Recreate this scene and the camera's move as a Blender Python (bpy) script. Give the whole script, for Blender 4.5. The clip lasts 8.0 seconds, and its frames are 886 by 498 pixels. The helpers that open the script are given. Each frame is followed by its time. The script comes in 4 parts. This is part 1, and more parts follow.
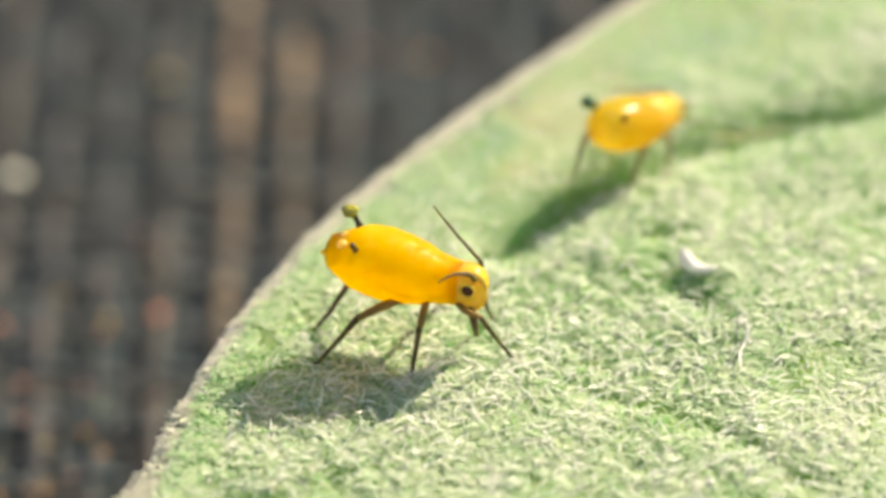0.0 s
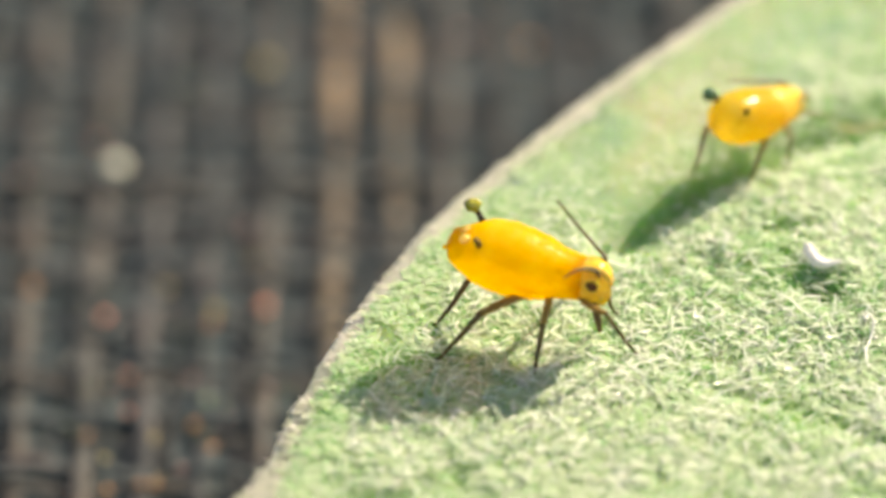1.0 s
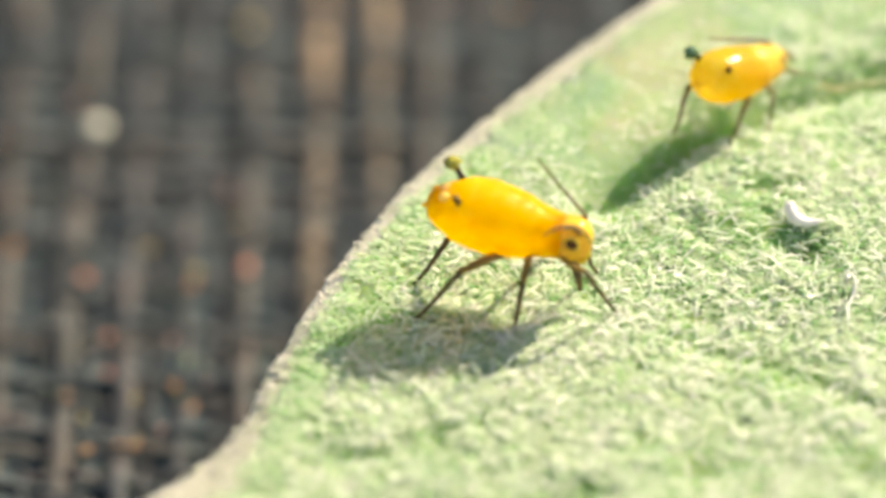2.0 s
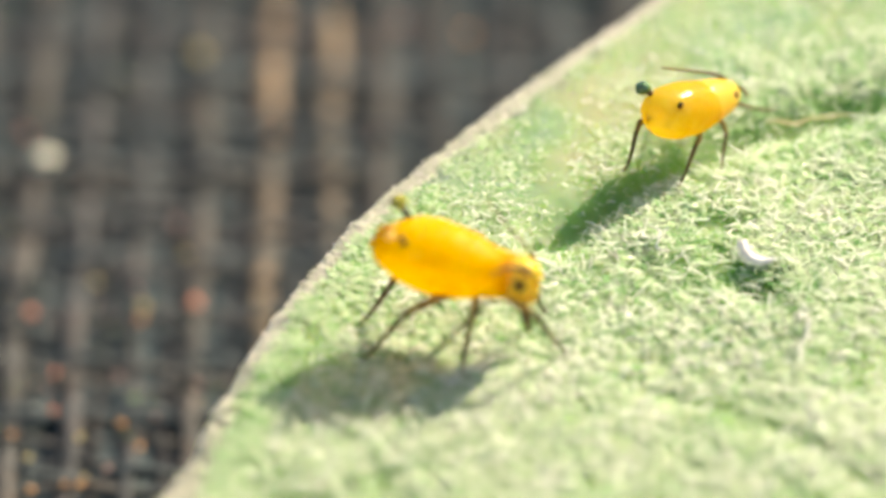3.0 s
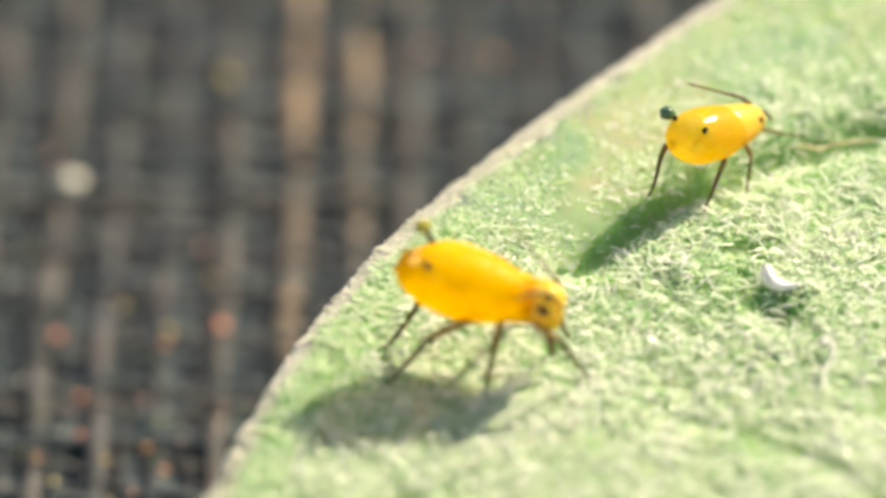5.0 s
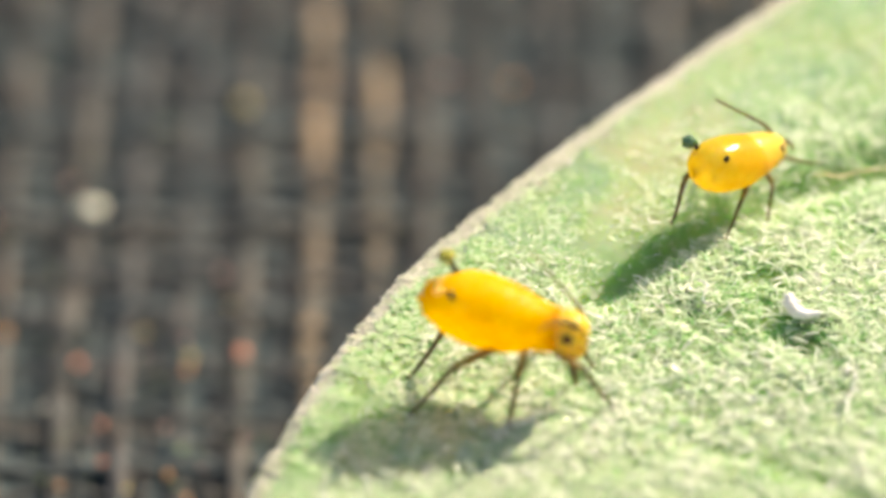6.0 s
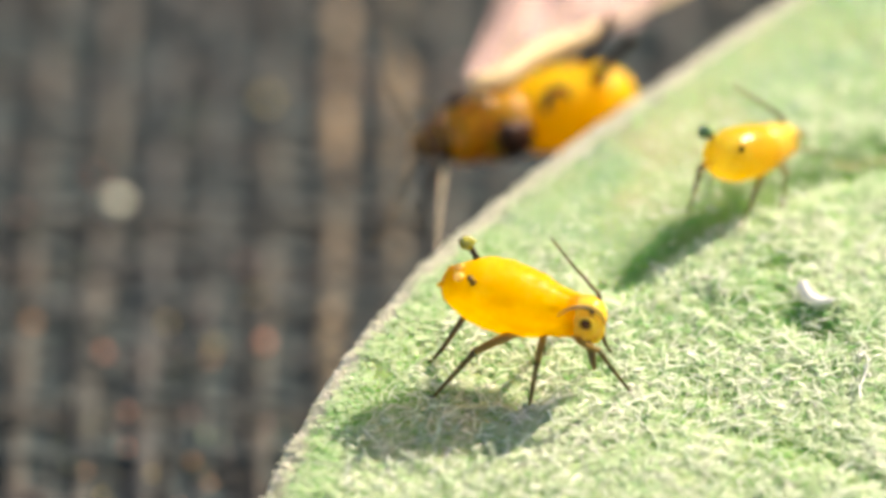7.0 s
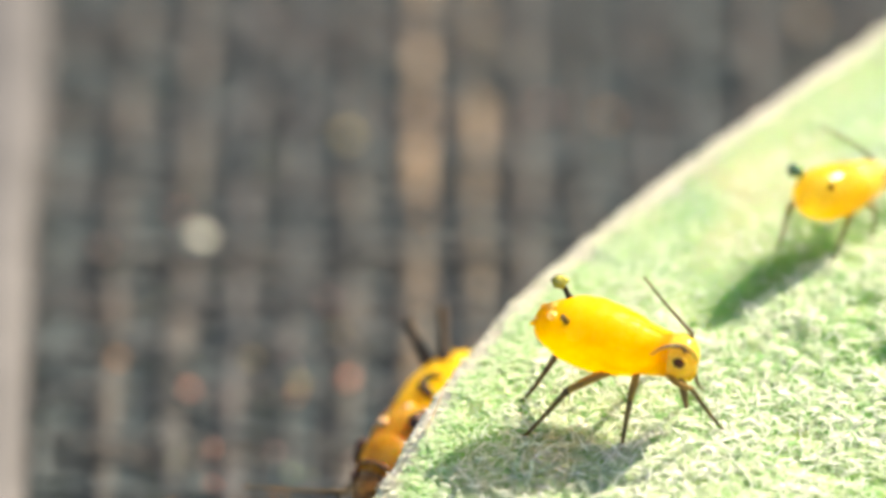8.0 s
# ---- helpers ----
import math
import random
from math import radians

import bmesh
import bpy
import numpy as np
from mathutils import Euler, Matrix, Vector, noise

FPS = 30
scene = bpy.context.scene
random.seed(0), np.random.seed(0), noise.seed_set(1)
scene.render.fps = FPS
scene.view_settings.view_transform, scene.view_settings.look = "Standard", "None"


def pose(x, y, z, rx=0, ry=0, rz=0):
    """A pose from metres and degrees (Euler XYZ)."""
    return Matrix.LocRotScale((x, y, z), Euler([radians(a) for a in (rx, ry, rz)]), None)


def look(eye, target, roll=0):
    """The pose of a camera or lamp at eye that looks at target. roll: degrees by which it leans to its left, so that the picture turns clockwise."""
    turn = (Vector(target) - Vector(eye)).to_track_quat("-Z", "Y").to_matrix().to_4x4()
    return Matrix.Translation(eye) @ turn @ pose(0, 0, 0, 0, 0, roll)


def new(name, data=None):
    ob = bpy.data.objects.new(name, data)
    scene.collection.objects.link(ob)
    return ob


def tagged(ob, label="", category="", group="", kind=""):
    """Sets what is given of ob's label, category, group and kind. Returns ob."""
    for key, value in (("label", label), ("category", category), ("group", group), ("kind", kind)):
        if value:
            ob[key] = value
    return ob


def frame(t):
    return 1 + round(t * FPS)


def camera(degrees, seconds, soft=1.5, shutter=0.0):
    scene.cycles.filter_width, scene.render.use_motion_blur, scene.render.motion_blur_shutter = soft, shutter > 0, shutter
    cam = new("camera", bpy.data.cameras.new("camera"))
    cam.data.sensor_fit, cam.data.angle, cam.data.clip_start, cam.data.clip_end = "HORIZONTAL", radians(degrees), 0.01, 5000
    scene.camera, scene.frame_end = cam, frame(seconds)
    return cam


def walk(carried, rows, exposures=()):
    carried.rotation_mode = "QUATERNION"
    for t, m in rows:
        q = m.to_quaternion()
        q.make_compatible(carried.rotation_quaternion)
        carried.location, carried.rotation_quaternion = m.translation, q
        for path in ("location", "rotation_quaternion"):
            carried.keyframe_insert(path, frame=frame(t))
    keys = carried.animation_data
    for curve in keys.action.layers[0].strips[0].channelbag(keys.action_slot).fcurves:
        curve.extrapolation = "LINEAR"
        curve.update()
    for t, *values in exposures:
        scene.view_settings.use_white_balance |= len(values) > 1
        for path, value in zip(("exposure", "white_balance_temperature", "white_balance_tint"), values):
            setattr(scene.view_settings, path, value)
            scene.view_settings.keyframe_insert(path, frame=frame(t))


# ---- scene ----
MM = 0.001
LENS = 8.6
cam = camera(LENS, 8.0, soft=3.6)
cam.data.dof.use_dof = True
cam.data.dof.focus_distance = 43.95 * MM
cam.data.dof.aperture_fstop = cam.data.lens / 2.2

# seconds, x, y, z in millimetres, turn about x, y, z in degrees
PATH = [
    (0.0, 0.2433, -35.5596, 26.4765, 54.3675, -0.0398, -0.1478),
    (0.1, 0.3048, -35.6388, 26.549, 54.304, -0.0587, -0.119),
    (0.2, 0.291, -35.812, 26.4922, 54.2581, -0.0809, -0.097),
    (0.3, 0.322, -36.1435, 26.2161, 54.228, -0.1094, -0.079),
    (0.4, 0.2286, -36.1778, 26.2929, 54.1653, -0.1158, -0.0598),
    (0.5, 0.1686, -36.1334, 26.2612, 54.1609, -0.1162, -0.1088),
    (0.6, 0.1619, -35.9719, 26.2106, 54.1195, -0.1018, -0.1051),
    (0.7, 0.1063, -35.8305, 26.1323, 54.085, -0.0932, -0.1075),
    (0.8, -0.1493, -35.4955, 26.3207, 54.0554, -0.09, -0.1162),
    (0.9, -0.3212, -35.319, 26.2907, 54.0291, -0.0921, -0.1315),
    (1.0, -0.7006, -35.0427, 26.3982, 54.0044, -0.0994, -0.1544),
    (1.1, -0.6529, -35.0755, 26.2939, 53.9806, -0.0947, -0.1265),
    (1.2, -0.5974, -35.0364, 26.2884, 53.9557, -0.0955, -0.106),
    (1.3, -0.6327, -35.0405, 26.2237, 53.9283, -0.1017, -0.0916),
    (1.4, -0.5538, -35.0083, 26.2088, 53.8968, -0.1138, -0.0824),
    (1.5, -0.4982, -34.9712, 26.2007, 53.8593, -0.1325, -0.078),
    (1.6, -0.4833, -35.0189, 26.1296, 53.8902, -0.1305, -0.0793),
    (1.7, -0.5313, -35.0482, 26.0838, 53.9147, -0.1361, -0.0852),
    (2.8, -0.2217, -34.4383, 26.1094, 53.7289, -0.1287, -0.1097),
    (2.9, -0.1412, -34.3312, 26.0403, 53.722, -0.1071, -0.1329),
    (3.0, -0.1566, -34.1792, 26.0329, 53.6991, -0.0918, -0.1636),
    (3.1, -0.117, -34.1557, 26.0317, 53.7346, -0.0752, -0.1338),
    (3.2, -0.057, -34.1296, 26.0342, 53.7548, -0.063, -0.1116),
    (3.3, -0.0599, -34.1309, 25.9989, 53.7609, -0.0545, -0.0959),
    (3.4, -0.0429, -34.0973, 26.0116, 53.7533, -0.0491, -0.0857),
    (3.5, -0.1548, -34.1118, 25.9581, 53.7314, -0.0465, -0.0804),
    (3.6, 0.0458, -34.0812, 25.991, 53.7738, -0.009, -0.0771),
    (3.7, 0.2204, -34.0334, 26.0475, 53.8032, 0.028, -0.0782),
    (3.8, 0.0074, -33.9398, 26.0994, 53.8017, 0.0183, -0.0398),
    (3.9, -0.099, -33.9473, 26.0122, 53.7887, 0.0096, -0.0036),
    (4.0, -0.0791, -33.9268, 25.9636, 53.7635, 0.0015, 0.0324),
    (4.1, -0.0032, -33.9042, 25.9964, 53.7706, 0.0112, 0.0421),
    (4.2, -0.0077, -33.8927, 26.0138, 53.7645, 0.0215, 0.0542),
    (4.3, -0.1444, -33.9149, 25.985, 53.7449, 0.033, 0.0695),
    (4.4, -0.2086, -33.9151, 25.9863, 53.7105, 0.0464, 0.0887),
    (4.5, -0.1923, -33.9179, 25.9841, 53.6595, 0.0626, 0.1131),
    (4.6, -0.092, -33.9883, 26.0466, 53.7372, 0.0699, 0.1599),
    (4.7, -0.0087, -34.098, 26.0548, 53.7998, 0.0813, 0.2159),
    (5.8, -0.2665, -34.1818, 26.2049, 53.9435, 0.0799, 0.0665),
    (5.9, -0.287, -34.1781, 26.2342, 53.9533, 0.0844, 0.0568),
    (6.0, -0.293, -34.1688, 26.2711, 53.9604, 0.0937, 0.0503),
    (6.1, -0.3488, -34.3308, 26.3806, 53.9849, 0.0794, 0.0745),
    (6.2, -0.3578, -34.4836, 26.5026, 54.0085, 0.0696, 0.103),
    (6.3, -0.4069, -34.6534, 26.4677, 54.0273, 0.0941, 0.1053),
    (6.4, -0.3637, -34.7462, 26.5388, 54.0478, 0.124, 0.1137),
    (6.5, -0.3443, -34.8628, 26.5772, 54.071, 0.1611, 0.1287),
    (6.6, -0.3297, -34.9252, 26.5342, 54.0833, 0.1371, 0.1098),
    (6.7, -0.3871, -34.9582, 26.5319, 54.1004, 0.121, 0.0973),
    (6.8, -0.396, -34.974, 26.5531, 54.1233, 0.1119, 0.0904),
    (6.9, -0.3904, -35.0127, 26.5427, 54.1534, 0.1092, 0.0887),
    (7.0, -0.4119, -35.0314, 26.56, 54.1923, 0.1127, 0.0922),
    (7.1, -0.407, -35.0291, 26.5926, 54.2012, 0.0788, 0.0721),
    (7.2, -0.4305, -35.0671, 26.5696, 54.2217, 0.0494, 0.0561),
    (7.3, -0.3079, -35.0714, 26.593, 54.2551, 0.0228, 0.0434),
    (7.4, -0.0359, -35.1119, 26.5667, 54.3031, -0.0024, 0.0332),
    (7.5, -0.0875, -35.1386, 26.5593, 54.3686, -0.0278, 0.0249),
    (7.6, -0.0978, -35.1675, 26.6607, 54.4036, 0.0687, 0.1522),
    (7.7, -0.1952, -35.0906, 26.7098, 54.3889, 0.0827, 0.1575),
    (7.8, -0.6017, -34.9358, 26.8662, 54.3966, 0.1014, 0.1718),
    (7.9, -0.8339, -34.9819, 26.807, 54.3806, 0.1515, 0.1766),
    (8.0, -1.0027, -35.0531, 26.7451, 54.3906, 0.1986, 0.1905),
]
walk(
    cam,
    [(t, pose(x * MM, y * MM, z * MM, rx, ry, rz)) for t, x, y, z, rx, ry, rz in PATH],
    exposures=[(0.0, 0.9, 7540, 14.6), (0.5, 0.81, 7540, 14.6), (1.0, 0.99, 7540, 14.6), (1.5, 1.08, 7540, 14.6), (4.7, 1.08, 7540, 14.6), (7.3, 1.1, 7540, 14.6), (7.5, 0.94, 7540, 14.6), (7.6, 0.94, 7540, 14.6), (7.8, 1.06, 7500, 14.2), (8.0, 1.44, 7340, 15.2)],
)

# ---- light ----
SUN = Vector((0.56, 0.58, 0.64)).normalized()
world = bpy.data.worlds.new("sky")
scene.world = world
world.use_nodes = True
wt = world.node_tree
sky = wt.nodes.new("ShaderNodeTexSky")
sky.sky_type = "NISHITA"
sky.sun_disc = False
sky.dust_density = 1.5
sky.sun_elevation = math.asin(SUN.z)
sky.sun_rotation = math.atan2(SUN.x, SUN.y)
wt.links.new(sky.outputs[0], wt.nodes["Background"].inputs[0])
wt.nodes["Background"].inputs[1].default_value = 0.11
sun = new("sun", bpy.data.lights.new("sun", "SUN"))
sun.data.energy = 5.0
sun.data.angle = radians(0.6)
sun.data.color = (1.0, 0.92, 0.80)
sun.matrix_world = look(SUN * 2.0, (0, 0, 0))


# ---- materials ----
def node(t, kind, **values):
    n = t.nodes.new(kind)
    for key, value in values.items():
        n.inputs[key.replace("_", " ")].default_value = value
    return n


def mat(name, colors, scale=800.0, rough=0.6, spec=0.4, sss=0.0, sss_mm=0.15, sss_tint=(1.0, 0.45, 0.08), bump=0.0, bump_scale=4000.0,
        island=0.0, see_through=0.0, translucent=0.0, coat=0.0, stain=False):
    """Colours mixed by noise at two scales, with relief; island shifts the mix from piece to piece."""
    m = bpy.data.materials.new(name)
    m.use_nodes = True
    t = m.node_tree
    b = t.nodes["Principled BSDF"]
    out = t.nodes["Material Output"]
    co = t.nodes.new("ShaderNodeTexCoord")
    n1 = node(t, "ShaderNodeTexNoise", Scale=scale, Detail=5.0, Roughness=0.6)
    n2 = node(t, "ShaderNodeTexNoise", Scale=scale * 6.3, Detail=3.0, Roughness=0.6)
    for n in (n1, n2):
        t.links.new(co.outputs["Object"], n.inputs["Vector"])
    add = t.nodes.new("ShaderNodeMath")
    add.operation = "MULTIPLY_ADD"
    add.inputs[1].default_value = 0.35
    t.links.new(n2.outputs["Fac"], add.inputs[0])
    t.links.new(n1.outputs["Fac"], add.inputs[2])
    fac = add.outputs[0]
    if island:
        geo = t.nodes.new("ShaderNodeNewGeometry")
        sh = t.nodes.new("ShaderNodeMath")
        sh.operation = "MULTIPLY_ADD"
        sh.inputs[1].default_value = island
        t.links.new(geo.outputs["Random Per Island"], sh.inputs[0])
        t.links.new(fac, sh.inputs[2])
        fac = sh.outputs[0]
    ramp = t.nodes.new("ShaderNodeValToRGB")
    el = ramp.color_ramp.elements
    lo, hi = 0.45, 0.9 + island
    el[0].position, el[0].color = lo, (*colors[0], 1)
    el[1].position, el[1].color = hi, (*colors[-1], 1)
    for i, c in enumerate(colors[1:-1]):
        e = el.new(lo + (hi - lo) * (i + 1) / (len(colors) - 1))
        e.color = (*c, 1)
    t.links.new(fac, ramp.inputs[0])
    t.links.new(ramp.outputs[0], b.inputs["Base Color"])
    b.inputs["Roughness"].default_value = rough
    b.inputs["Specular IOR Level"].default_value = spec
    b.inputs["Coat Weight"].default_value = coat
    b.inputs["Coat Roughness"].default_value = 0.12
    if sss:
        b.inputs["Subsurface Weight"].default_value = sss
        b.inputs["Subsurface Radius"].default_value = sss_tint
        b.inputs["Subsurface Scale"].default_value = sss_mm * MM
    if bump:
        nb = node(t, "ShaderNodeTexNoise", Scale=bump_scale, Detail=4.0)
        t.links.new(co.outputs["Object"], nb.inputs["Vector"])
        bp = node(t, "ShaderNodeBump", Strength=bump, Distance=0.02 * MM)
        t.links.new(nb.outputs["Fac"], bp.inputs["Height"])
        t.links.new(bp.outputs[0], b.inputs["Normal"])
    last = b.outputs[0]
    if translucent:
        tr = t.nodes.new("ShaderNodeBsdfTranslucent")
        t.links.new(ramp.outputs[0], tr.inputs[0])
        mx = t.nodes.new("ShaderNodeMixShader")
        mx.inputs[0].default_value = translucent
        t.links.new(last, mx.inputs[1])
        t.links.new(tr.outputs[0], mx.inputs[2])
        last = mx.outputs[0]
    if see_through:
        tp = t.nodes.new("ShaderNodeBsdfTransparent")
        if stain:
            t.links.new(ramp.outputs[0], tp.inputs[0])
        mx = t.nodes.new("ShaderNodeMixShader")
        mx.inputs[0].default_value = see_through
        t.links.new(last, mx.inputs[1])
        t.links.new(tp.outputs[0], mx.inputs[2])
        last = mx.outputs[0]
    t.links.new(last, out.inputs[0])
    return m


M_BLADE = mat("leaf skin", [(0.12, 0.30, 0.055), (0.27, 0.48, 0.15), (0.48, 0.64, 0.30)], 900, 0.55, sss=1.0, sss_mm=0.9, sss_tint=(0.55, 1.0, 0.15), bump=0.6, bump_scale=9000, translucent=0.35)


def add_bloom(m):
    """A pale waxy bloom over the skin where the down is thin, bluish and yellowish in patches."""
    t = m.node_tree
    b, ramp = t.nodes["Principled BSDF"], t.nodes["Color Ramp"]
    where = t.nodes.new("ShaderNodeAttribute")
    where.attribute_name = "bloom"
    co = t.nodes.new("ShaderNodeTexCoord")
    patch = node(t, "ShaderNodeTexNoise", Scale=1100.0, Detail=3.0, Roughness=0.5)
    t.links.new(co.outputs["Object"], patch.inputs["Vector"])
    tint = t.nodes.new("ShaderNodeValToRGB")
    el = tint.color_ramp.elements
    el[0].position, el[0].color = 0.36, (0.25, 0.41, 0.25, 1)
    el[1].position, el[1].color = 0.64, (0.44, 0.47, 0.26, 1)
    mid = el.new(0.5)
    mid.color = (0.31, 0.44, 0.22, 1)
    t.links.new(patch.outputs["Fac"], tint.inputs[0])
    mix = t.nodes.new("ShaderNodeMixRGB")
    t.links.new(where.outputs["Fac"], mix.inputs[0])
    t.links.new(ramp.outputs[0], mix.inputs[1])
    t.links.new(tint.outputs[0], mix.inputs[2])
    for link in list(ramp.outputs[0].links):
        if link.to_node != mix:
            t.links.new(mix.outputs[0], link.to_socket)


add_bloom(M_BLADE)
M_HAIR = mat("leaf down", [(0.16, 0.44, 0.11), (0.35, 0.69, 0.27), (0.63, 0.87, 0.50), (0.845, 0.94, 0.72), (0.88, 0.935, 0.62)], 420, 0.28, 0.68, island=0.9, translucent=0.5, see_through=0.42)
M_LONGHAIR = mat("long white hair", [(0.80, 0.91, 0.66), (0.92, 0.96, 0.84), (0.98, 0.97, 0.91)], 900, 0.25, 0.8, island=0.5, translucent=0.4, see_through=0.15)
M_RIM = mat("pale leaf edge", [(0.62, 0.68, 0.50), (0.79, 0.82, 0.69), (0.87, 0.86, 0.78)], 900, 0.6, translucent=0.6, bump=0.8, bump_scale=7000)
M_FUZZ = mat("dry whitish fuzz", [(0.68, 0.72, 0.56), (0.85, 0.86, 0.74), (0.92, 0.90, 0.83)], 900, 0.5, island=0.6, translucent=0.6)
M_YELLOW = mat("waxy yellow skin", [(0.88, 0.57, 0.010), (0.91, 0.65, 0.025), (0.93, 0.73, 0.08)], 2500, 0.30, 0.35, sss=0.8, sss_mm=0.7, sss_tint=(1.0, 0.55, 0.05), bump=0.5, bump_scale=6000, translucent=0.75, see_through=0.36, stain=True)
M_AMBER = mat("pale orange skin", [(0.88, 0.62, 0.03), (0.92, 0.70, 0.08), (0.92, 0.76, 0.18)], 2600, 0.2, 0.5, sss=0.7, sss_mm=0.3, sss_tint=(1.0, 0.55, 0.05), bump=0.4, bump_scale=6000, translucent=0.75, see_through=0.22, stain=True)
M_HEADSKIN = mat("dull amber skin", [(0.86, 0.61, 0.03), (0.91, 0.70, 0.09)], 4000, 0.25, 0.45, translucent=0.45, sss=0.5, bump=0.2, bump_scale=12000)
M_PALE = mat("pale amber skin", [(0.86, 0.64, 0.07), (0.90, 0.72, 0.17)], 4000, 0.28, 0.35, sss=0.5, translucent=0.6, bump=0.3, bump_scale=9000)
M_FEMUR = mat("amber brown leg", [(0.20, 0.115, 0.025), (0.44, 0.27, 0.05)], 5000, 0.4, translucent=0.35)
M_OLIVE = mat("olive brown leg", [(0.16, 0.11, 0.03), (0.34, 0.25, 0.07)], 5000, 0.4, translucent=0.35)
M_SHANK = mat("dark brown leg", [(0.06, 0.042, 0.015), (0.20, 0.13, 0.045)], 6000, 0.4, translucent=0.3)
M_BLACK = mat("blackish brown horn", [(0.014, 0.010, 0.006), (0.05, 0.034, 0.018)], 6000, 0.6, 0.12)
M_GLOSS = mat("glossy dark brown shell", [(0.03, 0.012, 0.005), (0.16, 0.055, 0.012)], 3000, 0.15, 0.7, bump=0.4, bump_scale=8000)
M_EYE = mat("dark red eye", [(0.05, 0.013, 0.004), (0.10, 0.028, 0.009)], 9000, 0.3, 0.25)
M_DROP = mat("olive droplet", [(0.20, 0.19, 0.012), (0.36, 0.34, 0.03)], 5000, 0.06, 0.8, sss=0.5, sss_tint=(1, 0.9, 0.2))
M_DROPDARK = mat("dark green droplet", [(0.025, 0.075, 0.02), (0.06, 0.14, 0.04)], 5000, 0.06, 0.9, sss=0.3, sss_tint=(0.4, 0.9, 0.3))
M_WABDOMEN = mat("orange yellow skin", [(0.92, 0.57, 0.008), (0.94, 0.63, 0.018), (0.95, 0.69, 0.05)], 2200, 0.4, 0.2, sss=0.7, sss_mm=0.4, sss_tint=(1.0, 0.55, 0.05), bump=0.2, bump_scale=8000, translucent=0.6)
M_THORAX = mat("amber and brown thorax", [(0.34, 0.14, 0.014), (0.82, 0.43, 0.03), (0.90, 0.56, 0.07), (0.92, 0.66, 0.18)], 2600, 0.35, 0.35, sss=0.6, sss_mm=0.3, bump=0.8, bump_scale=9000, translucent=0.7)
M_PRONOTUM = mat("amber collar", [(0.62, 0.27, 0.02), (0.90, 0.50, 0.04), (0.94, 0.64, 0.14)], 3000, 0.35, 0.3, sss=0.6, sss_mm=0.3, bump=0.4, bump_scale=9000, translucent=0.75)
M_WING = mat("clear wing film", [(0.30, 0.23, 0.23), (0.42, 0.31, 0.31)], 1500, 0.40, 1.0, see_through=0.90, translucent=0.2, bump=0.5, bump_scale=2600)
M_WING.node_tree.nodes["Principled BSDF"].inputs["Specular Tint"].default_value = (1.0, 0.62, 0.58, 1.0)
M_VEIN = mat("yellow wing vein", [(0.74, 0.62, 0.38), (0.84, 0.75, 0.54)], 5000, 0.5, 0.2, translucent=0.5, see_through=0.3)
M_FOLD = mat("pale yellow fold", [(0.90, 0.66, 0.10), (0.94, 0.76, 0.26)], 4000, 0.4, 0.25, sss=0.5, sss_mm=0.3, translucent=0.5)
M_BROW = mat("olive brow", [(0.42, 0.32, 0.05), (0.58, 0.45, 0.10)], 5000, 0.35, translucent=0.4, see_through=0.25)
M_ROOT = mat("cream wing root", [(0.78, 0.62, 0.34), (0.88, 0.77, 0.52)], 4000, 0.45, 0.3, translucent=0.45, see_through=0.12)
M_PLATE = mat("dark brown plate", [(0.022, 0.008, 0.004), (0.075, 0.026, 0.008)], 3000, 0.42, 0.25, bump=0.4, bump_scale=8000)
M_SHINE = mat("shiny amber lobe added for a glint", [(0.42, 0.19, 0.05), (0.70, 0.42, 0.16)], 3000, 0.10, 0.9, bump=0.3, bump_scale=6000, coat=0.8)
M_HEADDARK = mat("dark brown head", [(0.04, 0.018, 0.006), (0.26, 0.11, 0.02), (0.62, 0.30, 0.045)], 3500, 0.3, 0.4, bump=0.3, bump_scale=9000, translucent=0.3)
M_CLEARLEG = mat("clear pale leg", [(0.62, 0.52, 0.36), (0.74, 0.66, 0.50)], 5000, 0.25, 0.6, translucent=0.4, see_through=0.25)
M_FLAKE = mat("white skin flake", [(0.72, 0.70, 0.64), (0.86, 0.85, 0.80)], 6000, 0.45, bump=0.3, translucent=0.25)
M_BACKING = mat("dark cloth ground", [(0.027, 0.048, 0.055), (0.046, 0.070, 0.075)], 900, 0.85, bump=0.4, bump_scale=3000)
M_SOIL = mat("soil", [(0.06, 0.045, 0.03), (0.11, 0.08, 0.055)], 12, 0.9)
M_GREYCLOTH = mat("pale grey fabric", [(0.045, 0.046, 0.046), (0.088, 0.087, 0.085)], 900, 0.8, bump=0.6, bump_scale=2500)
M_THREADS = [
    mat("tan yarn", [(0.041, 0.048, 0.046), (0.071, 0.068, 0.057), (0.213, 0.161, 0.105), (0.294, 0.214, 0.133)], 1500, 0.7, 0.2, bump=0.5, bump_scale=3500),
    mat("brown yarn", [(0.035, 0.044, 0.045), (0.063, 0.062, 0.055), (0.092, 0.074, 0.059)], 1500, 0.7, 0.2, bump=0.5, bump_scale=3500),
    mat("dull violet yarn", [(0.033, 0.044, 0.047), (0.056, 0.058, 0.057), (0.082, 0.070, 0.065)], 1500, 0.7, 0.2, bump=0.5, bump_scale=3500),
    mat("dark grey yarn", [(0.032, 0.048, 0.052), (0.049, 0.064, 0.066), (0.072, 0.084, 0.082)], 1500, 0.7, 0.2, bump=0.5, bump_scale=3500),
]


